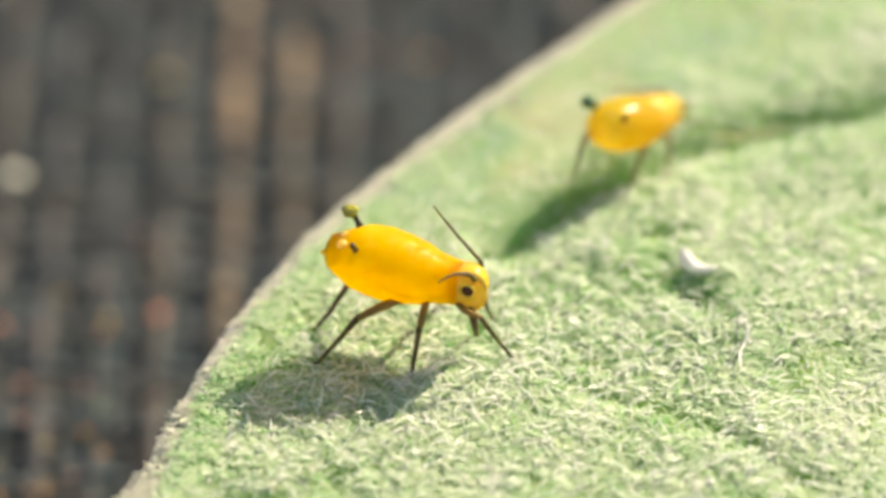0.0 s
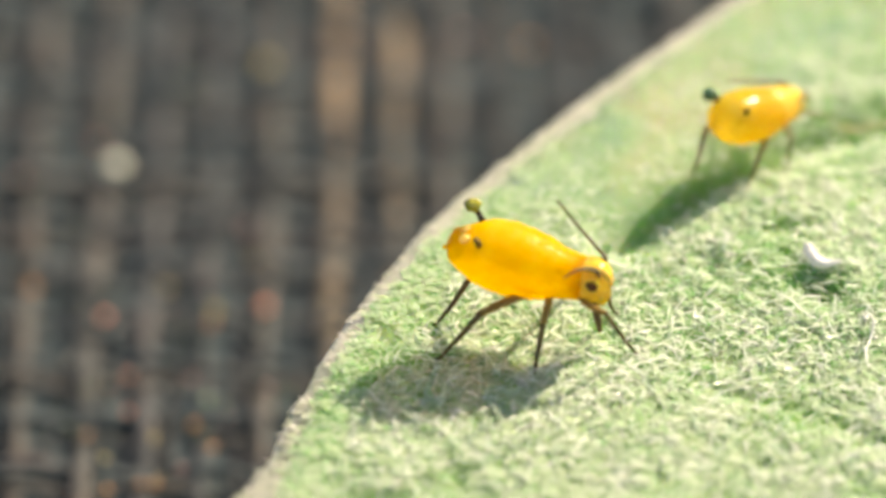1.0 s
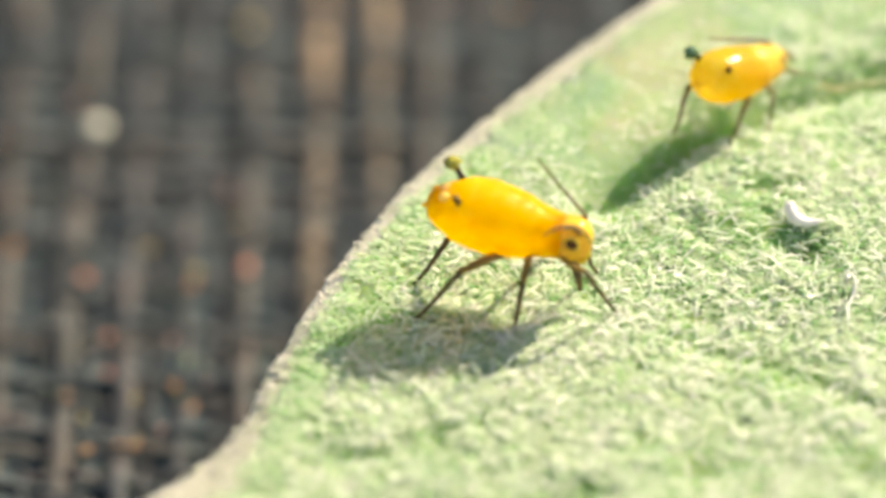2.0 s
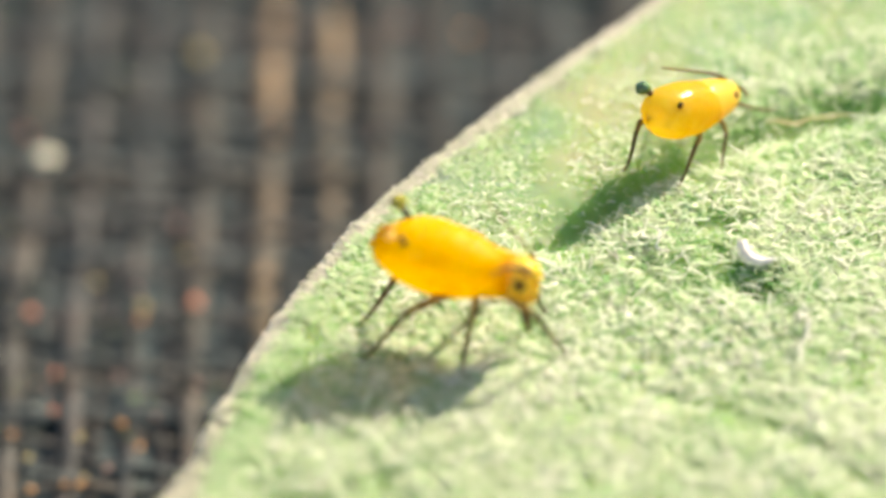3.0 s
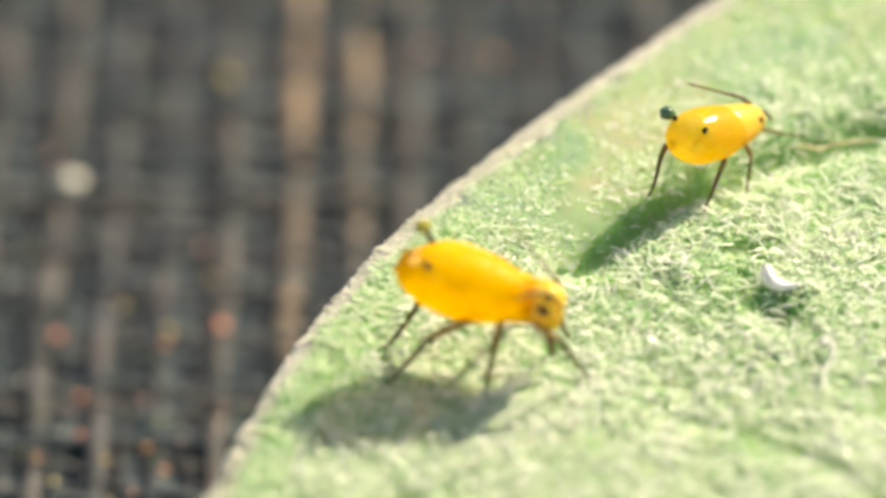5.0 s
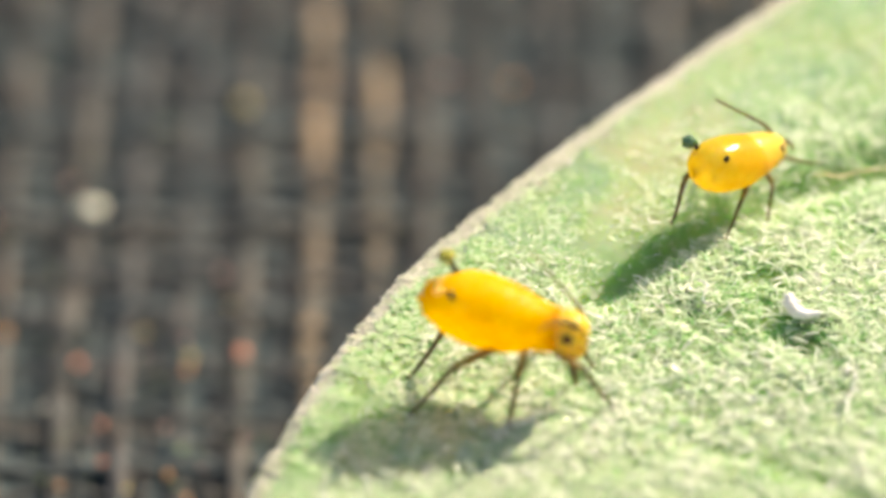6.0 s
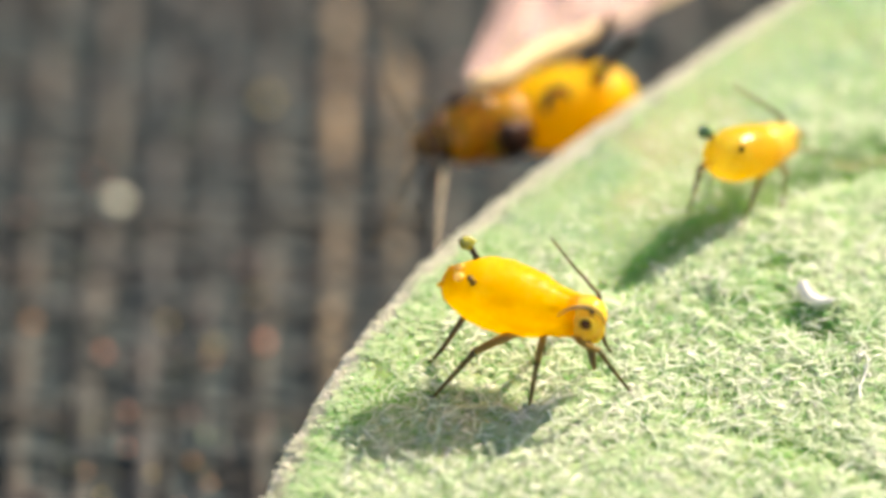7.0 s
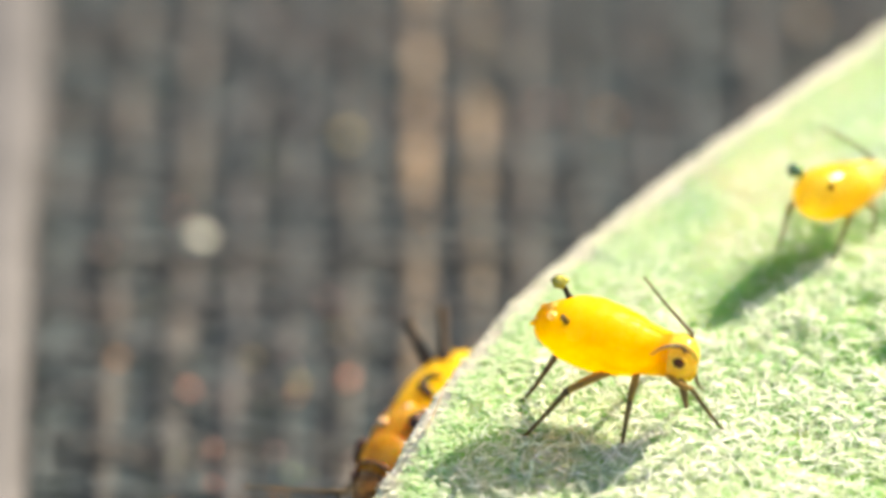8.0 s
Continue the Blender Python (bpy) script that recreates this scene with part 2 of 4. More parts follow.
# ---- mesh helpers ----
def part(name, shape, material, parent=None, label="", at=(0, 0, 0), smooth=True):
    """One mesh object from (points in millimetres, faces), with its origin at the place given."""
    verts, faces = shape
    me = bpy.data.meshes.new(name)
    me.from_pydata([((v[0] - at[0]) * MM, (v[1] - at[1]) * MM, (v[2] - at[2]) * MM) for v in verts], [], faces)
    me.materials.append(material)
    if smooth:
        me.shade_smooth()
    ob = new(name, me)
    ob.location = [c * MM for c in at]
    if parent:
        ob.parent = parent
    if label:
        tagged(ob, label)
    return ob


def joined(*shapes):
    verts, faces = [], []
    for v, f in shapes:
        k = len(verts)
        verts += list(v)
        faces += [tuple(i + k for i in q) for q in f]
    return verts, faces


def loft(stations, n=24, ring=0.0, rings=0):
    """A body along x: stations (x, z of the axis, half width, half height); ring: depth of the folds between segments."""
    xs = [s[0] for s in stations]
    fine = np.linspace(xs[0], xs[-1], 46)
    cols = [spline(xs, [s[i] for s in stations], fine) for i in (1, 2, 3)]
    verts, faces = [], []
    for k, x in enumerate(fine):
        z, w, h = cols[0][k], max(cols[1][k], 0.004), max(cols[2][k], 0.004)
        fold = 1.0 - ring * max(0.0, math.cos(rings * 2 * math.pi * k / 45)) ** 3 if rings else 1.0
        for i in range(n):
            a = 2 * math.pi * i / n
            c, s = math.cos(a), math.sin(a)
            lump = 1.0 + 0.018 * noise.noise(Vector((x * 9, c * 2.2, s * 2.2)))
            verts.append((x, w * fold * lump * c, z + h * fold * lump * s))
    m = len(fine)
    for r in range(m - 1):
        for i in range(n):
            j = (i + 1) % n
            faces.append((r * n + j, (r + 1) * n + j, (r + 1) * n + i, r * n + i))
    faces.append(tuple(range(n)))
    faces.append(tuple((m - 1) * n + i for i in reversed(range(n))))
    return verts, faces


def spline(xs, ys, at):
    """Monotone-free smooth interpolation (Catmull-Rom on uneven steps)."""
    xs, ys = np.asarray(xs, float), np.asarray(ys, float)
    slope = np.gradient(ys, xs)
    out = []
    for x in np.atleast_1d(at):
        i = int(np.clip(np.searchsorted(xs, x) - 1, 0, len(xs) - 2))
        h = xs[i + 1] - xs[i]
        u = (x - xs[i]) / h
        out.append((2 * u ** 3 - 3 * u ** 2 + 1) * ys[i] + (u ** 3 - 2 * u ** 2 + u) * h * slope[i]
                   + (-2 * u ** 3 + 3 * u ** 2) * ys[i + 1] + (u ** 3 - u ** 2) * h * slope[i + 1])
    return np.array(out)


def tube(points, radii, n=8, steps=5):
    """A round tapered tube through points, smooth between them, closed at both ends."""
    pts = [Vector(p) for p in points]
    u = [0.0]
    for a, b in zip(pts, pts[1:]):
        u.append(u[-1] + max((b - a).length, 1e-6))
    at = np.linspace(0, u[-1], (len(pts) - 1) * steps + 1)
    if len(pts) > 2:
        cols = [spline(u, [p[i] for p in pts], at) for i in range(3)]
    else:
        cols = [np.interp(at, u, [p[i] for p in pts]) for i in range(3)]
    rr = np.interp(at, u, radii)
    line = [Vector((cols[0][k], cols[1][k], cols[2][k])) for k in range(len(at))]
    verts, faces = [], []
    side = Vector((0.31, 0.87, 0.38))
    for k, p in enumerate(line):
        d = (line[min(k + 1, len(line) - 1)] - line[max(k - 1, 0)]).normalized()
        e = (side - d * side.dot(d)).normalized()
        g = d.cross(e)
        side = e
        for i in range(n):
            a = 2 * math.pi * i / n
            verts.append(tuple(p + (e * math.cos(a) + g * math.sin(a)) * rr[k]))
    for r in range(len(line) - 1):
        for i in range(n):
            j = (i + 1) % n
            faces.append((r * n + i, r * n + j, (r + 1) * n + j, (r + 1) * n + i))
    faces.append(tuple(reversed(range(n))))
    faces.append(tuple((len(line) - 1) * n + i for i in range(n)))
    return verts, faces


def ball(c, rx, ry=None, rz=None, n=14, m=9, rough=0.0):
    ry, rz = ry or rx, rz or rx
    verts = [(c[0], c[1], c[2] + rz)]
    for k in range(1, m):
        for i in range(n):
            a, b = math.pi * k / m, 2 * math.pi * i / n
            v = Vector((math.sin(a) * math.cos(b), math.sin(a) * math.sin(b), math.cos(a)))
            g = 1 + rough * noise.noise(v * 2.3 + Vector(c) * 7)
            verts.append((c[0] + rx * v.x * g, c[1] + ry * v.y * g, c[2] + rz * v.z * g))
    verts.append((c[0], c[1], c[2] - rz))
    faces = [(0, 1 + i, 1 + (i + 1) % n) for i in range(n)]
    for k in range(m - 2):
        for i in range(n):
            j = (i + 1) % n
            faces.append((1 + k * n + i, 1 + (k + 1) * n + i, 1 + (k + 1) * n + j, 1 + k * n + j))
    last = len(verts) - 1
    faces += [(last, 1 + (m - 2) * n + (i + 1) % n, 1 + (m - 2) * n + i) for i in range(n)]
    return verts, faces


# ---- leaf ----
EA = Vector((0.5291, 0.8486))
EN = Vector((0.8486, -0.5291))
RIM_S = [-16, -9, -6, -4.6, -3.45, -2.82, -2.4, -2.0, -1.52, -1.0, -0.4, 0.15, 0.9, 1.9, 2.9, 3.5, 4.36, 5.45, 8, 14, 24]
RIM_D = [3.0, -0.9, -1.7, -1.62, -1.27, -1.05, -0.955, -0.945, -1.06, -1.175, -1.27, -1.315, -1.355, -1.25, -1.09, -0.965, -0.775, -0.52, 0.40, 4.2, 13]
VEINS_AND_PIT = [
    ([(4.6, 3.1), (3.05, 2.71), (2.52, 2.52), (2.17, 2.33), (1.63, 2.05), (1.1, 1.58), (0.75, 1.25)], 0.15, 0.17, 0.95),
    ([(1.45, -0.42), (1.86, -0.53), (2.16, -0.69), (2.56, -0.93), (2.83, -1.18), (3.6, -2.0)], 0.025, 0.09, 0.85),
    ([(-1.3, -1.63), (-0.98, -1.54), (-0.41, -1.48), (0.08, -1.63), (0.9, -2.3)], 0.012, 0.13, 0.35),
    # no vein: bare green pit added to deepen the skin flake's shadow
    ([(2.26, 0.66), (2.34, 0.58)], 0.15, 0.13, 0.95),
    ([(-1.75, -1.05), (-1.3, -0.42), (-0.8, -0.1)], 0.02, 0.12, 0.5),
]


RIM_AT = np.linspace(-16, 24, 4001)
RIM_LINE = spline(RIM_S, RIM_D, RIM_AT) + np.array([0.016 * noise.noise(Vector((s * 4.1, 0.7, 2.0))) + 0.012 * noise.noise(Vector((s * 12.0, 1.7, 5.0))) for s in RIM_AT])


def rim(s):
    return float(RIM_LINE[int(np.clip((s + 16) * 100, 0, 3999))])


def margin(s):
    """Width of the dry whitish margin along the edge."""
    return 0.13 + 0.04 * min(1.0, max(0.0, s)) + 0.05 * noise.noise(Vector((s * 2.3, 0.4, 0))) + 0.30 * math.exp(-((s + 2.9) / 0.75) ** 2)


def vein_or_pit_near(x, y):
    """How bare of hairs the point is in a vein's furrow or the added pit, 0 to 1, and the sunken height."""
    best, low = 0.0, 0.0
    for line, deep, wide, bare in VEINS_AND_PIT:
        dist = 9.0
        for (ax, ay), (bx, by) in zip(line, line[1:]):
            dx, dy = bx - ax, by - ay
            u = min(1.0, max(0.0, ((x - ax) * dx + (y - ay) * dy) / (dx * dx + dy * dy)))
            dist = min(dist, math.hypot(x - ax - u * dx, y - ay - u * dy))
        g = math.exp(-(dist / wide) ** 2)
        best, low = max(best, g * bare), low - deep * g
    return best, low


def leaf_z(x, y):
    s, d = x * EA.x + y * EA.y, x * EN.x + y * EN.y
    inner = d - rim(s)
    z = 0.1 * y + vein_or_pit_near(x, y)[1]
    calm = min(1.0, 0.25 + max(inner, 0.0) / 1.5)
    z += calm * (0.05 * noise.noise(Vector((x * 0.8 + 3.1, y * 0.8, 0.3))) + 0.022 * noise.noise(Vector((x * 3.1, y * 3.1, 1.7))))
    z += 0.008 * noise.noise(Vector((x * 11, y * 11, 0.9)))
    if inner < 0.35:
        z -= 0.10 * (1 - max(inner, 0.0) / 0.35) ** 2
    far = max(0.0, inner - 7.0)
    return z - 0.02 * far * far * 0.2


def thin_down(s, d):
    """How thin the down is, 0 to 1: it thins out over the far end of the margin."""
    return min(1.0, (s - 0.8) / 0.8) * min(1.0, (1.9 - d) / 0.8) if s > 0.8 and d < 1.9 else 0.0


THICK = 0.24
leaf = tagged(new("leaf"), "pale green downy leaf with sunken veins, held over dark cloth", "leaf")


def build_leaf():
    ss = np.concatenate([np.linspace(-16, -5.4, 14)[:-1], np.linspace(-5.4, 8.0, 216), np.linspace(8.0, 24, 16)[1:]])
    dd = np.concatenate([np.linspace(0, 0.4, 11)[:-1], np.linspace(0.4, 7.6, 110), np.linspace(7.6, 22, 10)[1:]])
    verts, faces = [], []
    n = len(dd)
    for s in ss:
        g = rim(s)
        for d in dd:
            p = EA * s + EN * (g + margin(s) * max(0.0, 1 - d / 0.8) + d)
            verts.append((p.x, p.y, leaf_z(p.x, p.y)))
    for i in range(len(ss) - 1):
        for j in range(n - 1):
            a = i * n + j
            faces.append((a, a + 1, a + n + 1, a + n))
    blade = part("blade", (verts, faces), M_BLADE, leaf, "green upper leaf skin")
    bloom = blade.data.attributes.new("bloom", "FLOAT", "POINT")
    bloom.data.foreach_set("value", [0.9 * thin_down(s, d) * (1 - vein_or_pit_near(*verts[i * n + j][:2])[0]) for i, s in enumerate(ss) for j, d in enumerate(dd)])
    # rounded edge and underside
    verts, faces = [], []
    arc = 7
    for s in ss:
        g = rim(s)
        e = EA * s + EN * g
        z = leaf_z(e.x, e.y)
        row = []
        for k in (1.0, 0.66, 0.33):
            q = EA * s + EN * (g + margin(s) * k)
            row.append((q.x, q.y, leaf_z(q.x, q.y)))
        for k in range(arc):
            a = math.pi * k / (arc - 1)
            bulge = THICK / 2 * (1 + 0.35 * noise.noise(Vector((s * 5.0, k * 0.4, 0))))
            q = e - EN * (bulge * 0.55 * math.sin(a))
            row.append((q.x, q.y, z - THICK / 2 + THICK / 2 * math.cos(a)))
        for d in (0.3, 1.0, 3.0, 8.0, 22.0):
            q = EA * s + EN * (g + d)
            row.append((q.x, q.y, leaf_z(q.x, q.y) - THICK * (1.0 + 0.3 * min(d, 2))))
        verts += row
    m = arc + 8
    for i in range(len(ss) - 1):
        for j in range(m - 1):
            a = i * m + j
            faces.append((a, a + m, a + m + 1, a + 1))
    part("leaf_edge", (verts, faces), M_RIM, leaf, "pale rounded leaf edge and underside")


build_leaf()


def hair_mesh(base, way, length, r, curl):
    """Curled three-sided hairs, all in one mesh: arrays of roots, directions, lengths, radii and bends."""
    n = len(base)
    up = np.array([0.0, 0.0, 1.0])
    side = np.cross(way, up)
    side /= np.linalg.norm(side, axis=1, keepdims=True) + 1e-9
    side *= curl[:, None]
    p, d = base.copy(), way.copy()
    verts = np.zeros((n, 4, 3, 3))
    for k in range(4):
        e = np.cross(d, np.array([0.2, 0.1, 1.0]))
        e /= np.linalg.norm(e, axis=1, keepdims=True) + 1e-9
        g = np.cross(d, e)
        rr = (r * (1.0, 0.95, 0.8, 0.35)[k])[:, None]
        for i, a in enumerate((0.3, 2.394, 4.489)):
            verts[:, k, i] = p + (e * math.cos(a) + g * math.sin(a)) * rr
        d = d + side * 0.55 - up * 0.10
        d /= np.linalg.norm(d, axis=1, keepdims=True)
        p = p + d * (length / 3)[:, None]
    one = [(k * 3 + i, k * 3 + (i + 1) % 3, k * 3 + 3 + (i + 1) % 3, k * 3 + 3 + i) for k in range(3) for i in range(3)]
    faces = (np.array(one)[None] + (np.arange(n) * 12)[:, None, None]).reshape(-1, 4)
    return verts.reshape(-1, 3), faces.tolist()


def build_down(count_top, count_margin):
    """Short curled hairs in a tangle over the upper skin, and dry fuzz on the whitish margin."""
    rng = np.random.default_rng(5)
    green, dry, white = [], [], []
    while len(green) < count_top or len(dry) < count_margin:
        s, d = rng.uniform(-5.0, 7.4), rng.uniform(0.0, 6.9) if rng.random() < 0.8 else rng.uniform(0.0, 0.4)
        p = EA * s + EN * (rim(s) + d)
        if not (-3.6 < p.x < 4.3 and -3.4 < p.y < 7.0):
            continue
        a = rng.uniform(0, 2 * math.pi)
        if d < margin(s) * rng.uniform(0.7, 1.2):
            if len(dry) < count_margin:
                dry.append((p.x, p.y, leaf_z(p.x, p.y) - 0.004, math.cos(a), math.sin(a), rng.uniform(0.1, 0.9), rng.uniform(0.03, 0.06) * (1.7 if s < -1.2 else 1.0), rng.uniform(0.005, 0.010), rng.uniform(-1, 1)))
            continue
        if len(green) >= count_top or (d < 0.4 and rng.random() < 0.75):
            continue
        sunk = vein_or_pit_near(p.x, p.y)[0]
        keep = 1.0 - sunk
        keep *= 0.68 + 0.75 * noise.noise(Vector((p.x * 1.7, p.y * 1.7, 5.0))) + 0.75 * noise.noise(Vector((p.x * 5.5, p.y * 5.5, 2.0)))
        short = thin_down(s, d)
        keep *= 1 - 0.55 * short
        if rng.random() > keep:
            continue
        flat = min(1.0, 0.45 + d / 1.8)
        lift = flat * rng.uniform(0.15, 2.0) + 0.08
        big = d > 0.5 and rng.random() < 0.085
        long = (0.55 + 0.45 * flat) * (rng.uniform(0.11, 0.21) if big else rng.uniform(0.05, 0.12))
        if short:
            long *= 1 - 0.6 * short
            lift *= 1 - 0.65 * short
        thick = rng.uniform(0.0065, 0.010) if big else rng.uniform(0.0045, 0.0070)
        (white if big else green).append((p.x, p.y, leaf_z(p.x, p.y) - 0.004 + rng.uniform(0, 0.03), math.cos(a), math.sin(a), lift, long, thick, rng.choice((-1, 1)) * rng.uniform(0.4, 2.6)))
    for rows, name, material, label in ((green, "leaf_hair", M_HAIR, "short curled whitish-green down"), (white, "long_hair", M_LONGHAIR, "scattered longer white hairs"), (dry, "margin_fuzz", M_FUZZ, "dry whitish fuzz on the leaf margin")):
        q = np.array(rows)
        way = q[:, 3:6] / np.linalg.norm(q[:, 3:6], axis=1, keepdims=True)
        v, f = hair_mesh(q[:, :3], way, q[:, 6], q[:, 7], q[:, 8])
        tagged(part(name, (v.tolist(), f), material, leaf, label), kind="stuff")


build_down(116000, 12000)

# ---- cloth and ground ----
CLOTH_Z = -3.0
tagged(part("ground", ([(-9000, -9000, -6), (9000, -9000, -6), (9000, 9000, -6), (-9000, 9000, -6)], [(0, 1, 2, 3)]), M_SOIL), "brown soil under the cloth", "ground", kind="structure")
cloth = tagged(new("woven_cloth"), "dark open-weave cloth of brown and grey yarn", "cloth")


def slab(x0, x1, y0, y1, z0, z1):
    v = [(x, y, z) for z in (z0, z1) for x, y in ((x0, y0), (x1, y0), (x1, y1), (x0, y1))]
    return v, [(3, 2, 1, 0), (4, 5, 6, 7), (0, 1, 5, 4), (1, 2, 6, 5), (2, 3, 7, 6), (3, 0, 4, 7)]


part("backing", slab(-45, 45, -40, 60, CLOTH_Z - 2.6, CLOTH_Z - 0.12), M_BACKING, cloth, "almost black cloth backing", smooth=False)
WARP, WEFT = 0.508, 0.680
rng = random.Random(11)


def yarn(along, phase, r, seed, dip=0.10):
    """A loosely spun yarn along y (along > 0) that dips over and under its neighbours."""
    n, verts, faces = 10, [], []
    length, step = 20.0, WEFT / 4 if along else WARP / 4
    pitch = WEFT if along else WARP
    m = int(length / step)
    for k in range(m + 1):
        y = k * step
        dz = dip * math.cos(math.pi * y / pitch + phase)
        dx = 0.06 * noise.noise(Vector((y * 0.6, seed, 0)))
        rr = r * (1 + 0.55 * noise.noise(Vector((y * 1.1, seed, 4.0))))
        for i in range(n):
            a = 2 * math.pi * i / n
            q = rr * (1 + 0.10 * math.cos(3 * a + y * 9))
            x = dx + q * 1.15 * math.cos(a)
            z = dz + q * 0.8 * math.sin(a)
            verts.append((x, y, z) if along else (y, x, z))
    for k in range(m):
        for i in range(n):
            j = (i + 1) % n
            f = (k * n + i, k * n + j, (k + 1) * n + j, (k + 1) * n + i)
            faces.append(f if along else tuple(reversed(f)))
    return verts, faces


# light yarns stand at every few places, as in the weave
for i in range(-12, 16):
    x = -1.470 + i * WARP + rng.uniform(-0.05, 0.05) * (i not in (0, 1))
    tone = {0: 0, 1: 0, -4: 1, -2: 2, 3: 1, 4: 2, -1: 1, -3: 2, 7: 0}.get(i, rng.choice((1, 1, 2, 3)))
    r = {0: 0.085, 1: 0.08, -4: 0.09}.get(i, rng.uniform(0.045, 0.085))
    v, f = yarn(True, math.pi * (i % 2), r, i * 3.7, 0.065)
    y0 = -3.2 + rng.uniform(0, 0.1)
    part("yarn", ([(x + a, y0 + b, CLOTH_Z + c) for a, b, c in v], f), M_THREADS[tone], cloth)
for i in range(-9, 15):
    y = 5.207 + i * WEFT
    tone = rng.choice((2, 3, 3, 3))
    v, f = yarn(False, math.pi * (i % 2) + math.pi, rng.uniform(0.045, 0.07), 50 + i * 2.9, 0.045)
    part("yarn", ([(-8.5 + a, y + b, CLOTH_Z - 0.045 + c) for a, b, c in v], f), M_THREADS[tone], cloth)

# thin grey threads between the thick ones
for i in range(-20, 42):
    y = 5.207 + i * WEFT / 3 + rng.uniform(-0.03, 0.03)
    if i % 3:
        v, f = yarn(False, rng.choice((0.0, math.pi)), rng.uniform(0.024, 0.040), 90 + i * 1.7, 0.05)
        part("yarn", ([(-8.5 + a, y + b, CLOTH_Z + 0.05 + c) for a, b, c in v], f), M_THREADS[rng.choice((1, 2, 3, 3))], cloth)
for i in range(-12, 16):
    x = -1.470 + (i + 0.5) * WARP + rng.uniform(-0.07, 0.07)
    v, f = yarn(True, rng.choice((0.0, math.pi)), rng.uniform(0.026, 0.04), 170 + i * 2.3, 0.03)
    part("yarn", ([(x + a, -3.2 + b, CLOTH_Z - 0.06 + c) for a, b, c in v], f), M_THREADS[rng.choice((3, 3, 2))], cloth)


# fine coloured fluff all over the weave
def build_fluff(count):
    rows = []
    for k in range(count):
        x, y, r = rng.uniform(-5.0, 2.5), rng.uniform(-0.2, 11.5), 0.012 + 0.022 * rng.random() ** 2
        rows.append(ball((x, y, CLOTH_Z + 0.14 + r * 0.6), r, r * 0.8, r * 0.7, 7, 5, 0.5))
    fluff = mat("coloured fluff", [(0.30, 0.07, 0.04), (0.34, 0.13, 0.05), (0.22, 0.15, 0.09), (0.12, 0.16, 0.07), (0.26, 0.22, 0.16)], 3000, 0.6, 0.3, island=2.0)
    tagged(part("lint_fluff", joined(*rows), fluff, cloth, "fine reddish and tan fluff in the weave"), kind="stuff")


build_fluff(420)

# specks of lint caught in the weave: x, y, radius, colour
LINT_COLORS = {
    "pale": ((0.55, 0.55, 0.42), (0.70, 0.70, 0.58)), "red": ((0.66, 0.22, 0.12), (0.78, 0.32, 0.19)), "orange": ((0.56, 0.26, 0.08), (0.68, 0.36, 0.13)),
    "green": ((0.10, 0.24, 0.07), (0.16, 0.34, 0.10)), "pink": ((0.42, 0.24, 0.20), (0.50, 0.32, 0.27)), "yellow": ((0.52, 0.42, 0.15), (0.62, 0.52, 0.22)),
}
LINT_MATS = {k: mat(k + " lint", list(v), 3000, 0.5, 0.5, bump=0.5) for k, v in LINT_COLORS.items()}
LINT = [
    (-3.37, 6.36, 0.105, "pale"), (-2.03, 4.37, 0.055, "red"), (-3.36, 4.24, 0.045, "red"), (-2.51, 4.57, 0.030, "pink"), (-2.45, 4.33, 0.040, "yellow"),
    (-2.47, 4.15, 0.035, "orange"), (-2.85, 4.66, 0.035, "yellow"), (-2.83, 4.39, 0.020, "pink"), (-3.13, 3.44, 0.030, "red"), (-3.11, 2.95, 0.030, "red"),
    (-3.25, 2.99, 0.022, "pale"), (-2.62, 3.40, 0.030, "pink"), (-2.48, 3.10, 0.032, "green"), (-2.57, 2.77, 0.035, "orange"), (-2.41, 2.48, 0.030, "orange"),
    (-2.89, 2.60, 0.030, "yellow"), (-3.28, 2.34, 0.030, "yellow"), (-3.24, 1.93, 0.035, "orange"), (-2.86, 1.99, 0.032, "orange"), (-2.83, 2.10, 0.020, "yellow"),
    (-2.98, 2.01, 0.025, "orange"), (-1.98, 3.28, 0.026, "pink"), (-2.65, 2.20, 0.030, "pink"), (-2.10, 7.96, 0.060, "yellow"), (-3.54, 6.79, 0.030, "red"),
    (-1.49, 7.70, 0.040, "orange"), (-0.37, 8.41, 0.050, "pink"), (0.22, 8.27, 0.050, "orange"), (-2.22, 5.49, 0.035, "pink"), (-3.61, 3.66, 0.025, "pale"),
    (-2.13, 5.05, 0.030, "yellow"), (-1.41, 6.75, 0.035, "orange"), (-3.98, 4.66, 0.040, "orange"), (-4.18, 6.24, 0.040, "pink"), (-2.51, 2.64, 0.020, "green"),
    (-3.17, 3.22, 0.020, "pink"), (-3.43, 2.64, 0.025, "orange"), (-2.30, 2.86, 0.020, "pink"),
]
for k, (x, y, r, tone) in enumerate(LINT):
    z = CLOTH_Z + 0.15 + r * 0.4
    body = part("lint_speck", ball((0, 0, 0), r, r * 0.85, r * 0.7, 10, 7, 0.5), LINT_MATS[tone])
    body.location = (x * MM, y * MM, z * MM)
    body.rotation_euler = (0, 0, k * 0.9)
    tagged(body, "tiny %s speck of lint on dark cloth" % {"pale": "whitish", "red": "brick-red", "orange": "orange", "green": "green", "pink": "dull pink", "yellow": "yellowish"}[tone], "lint", "lint specks on the cloth")


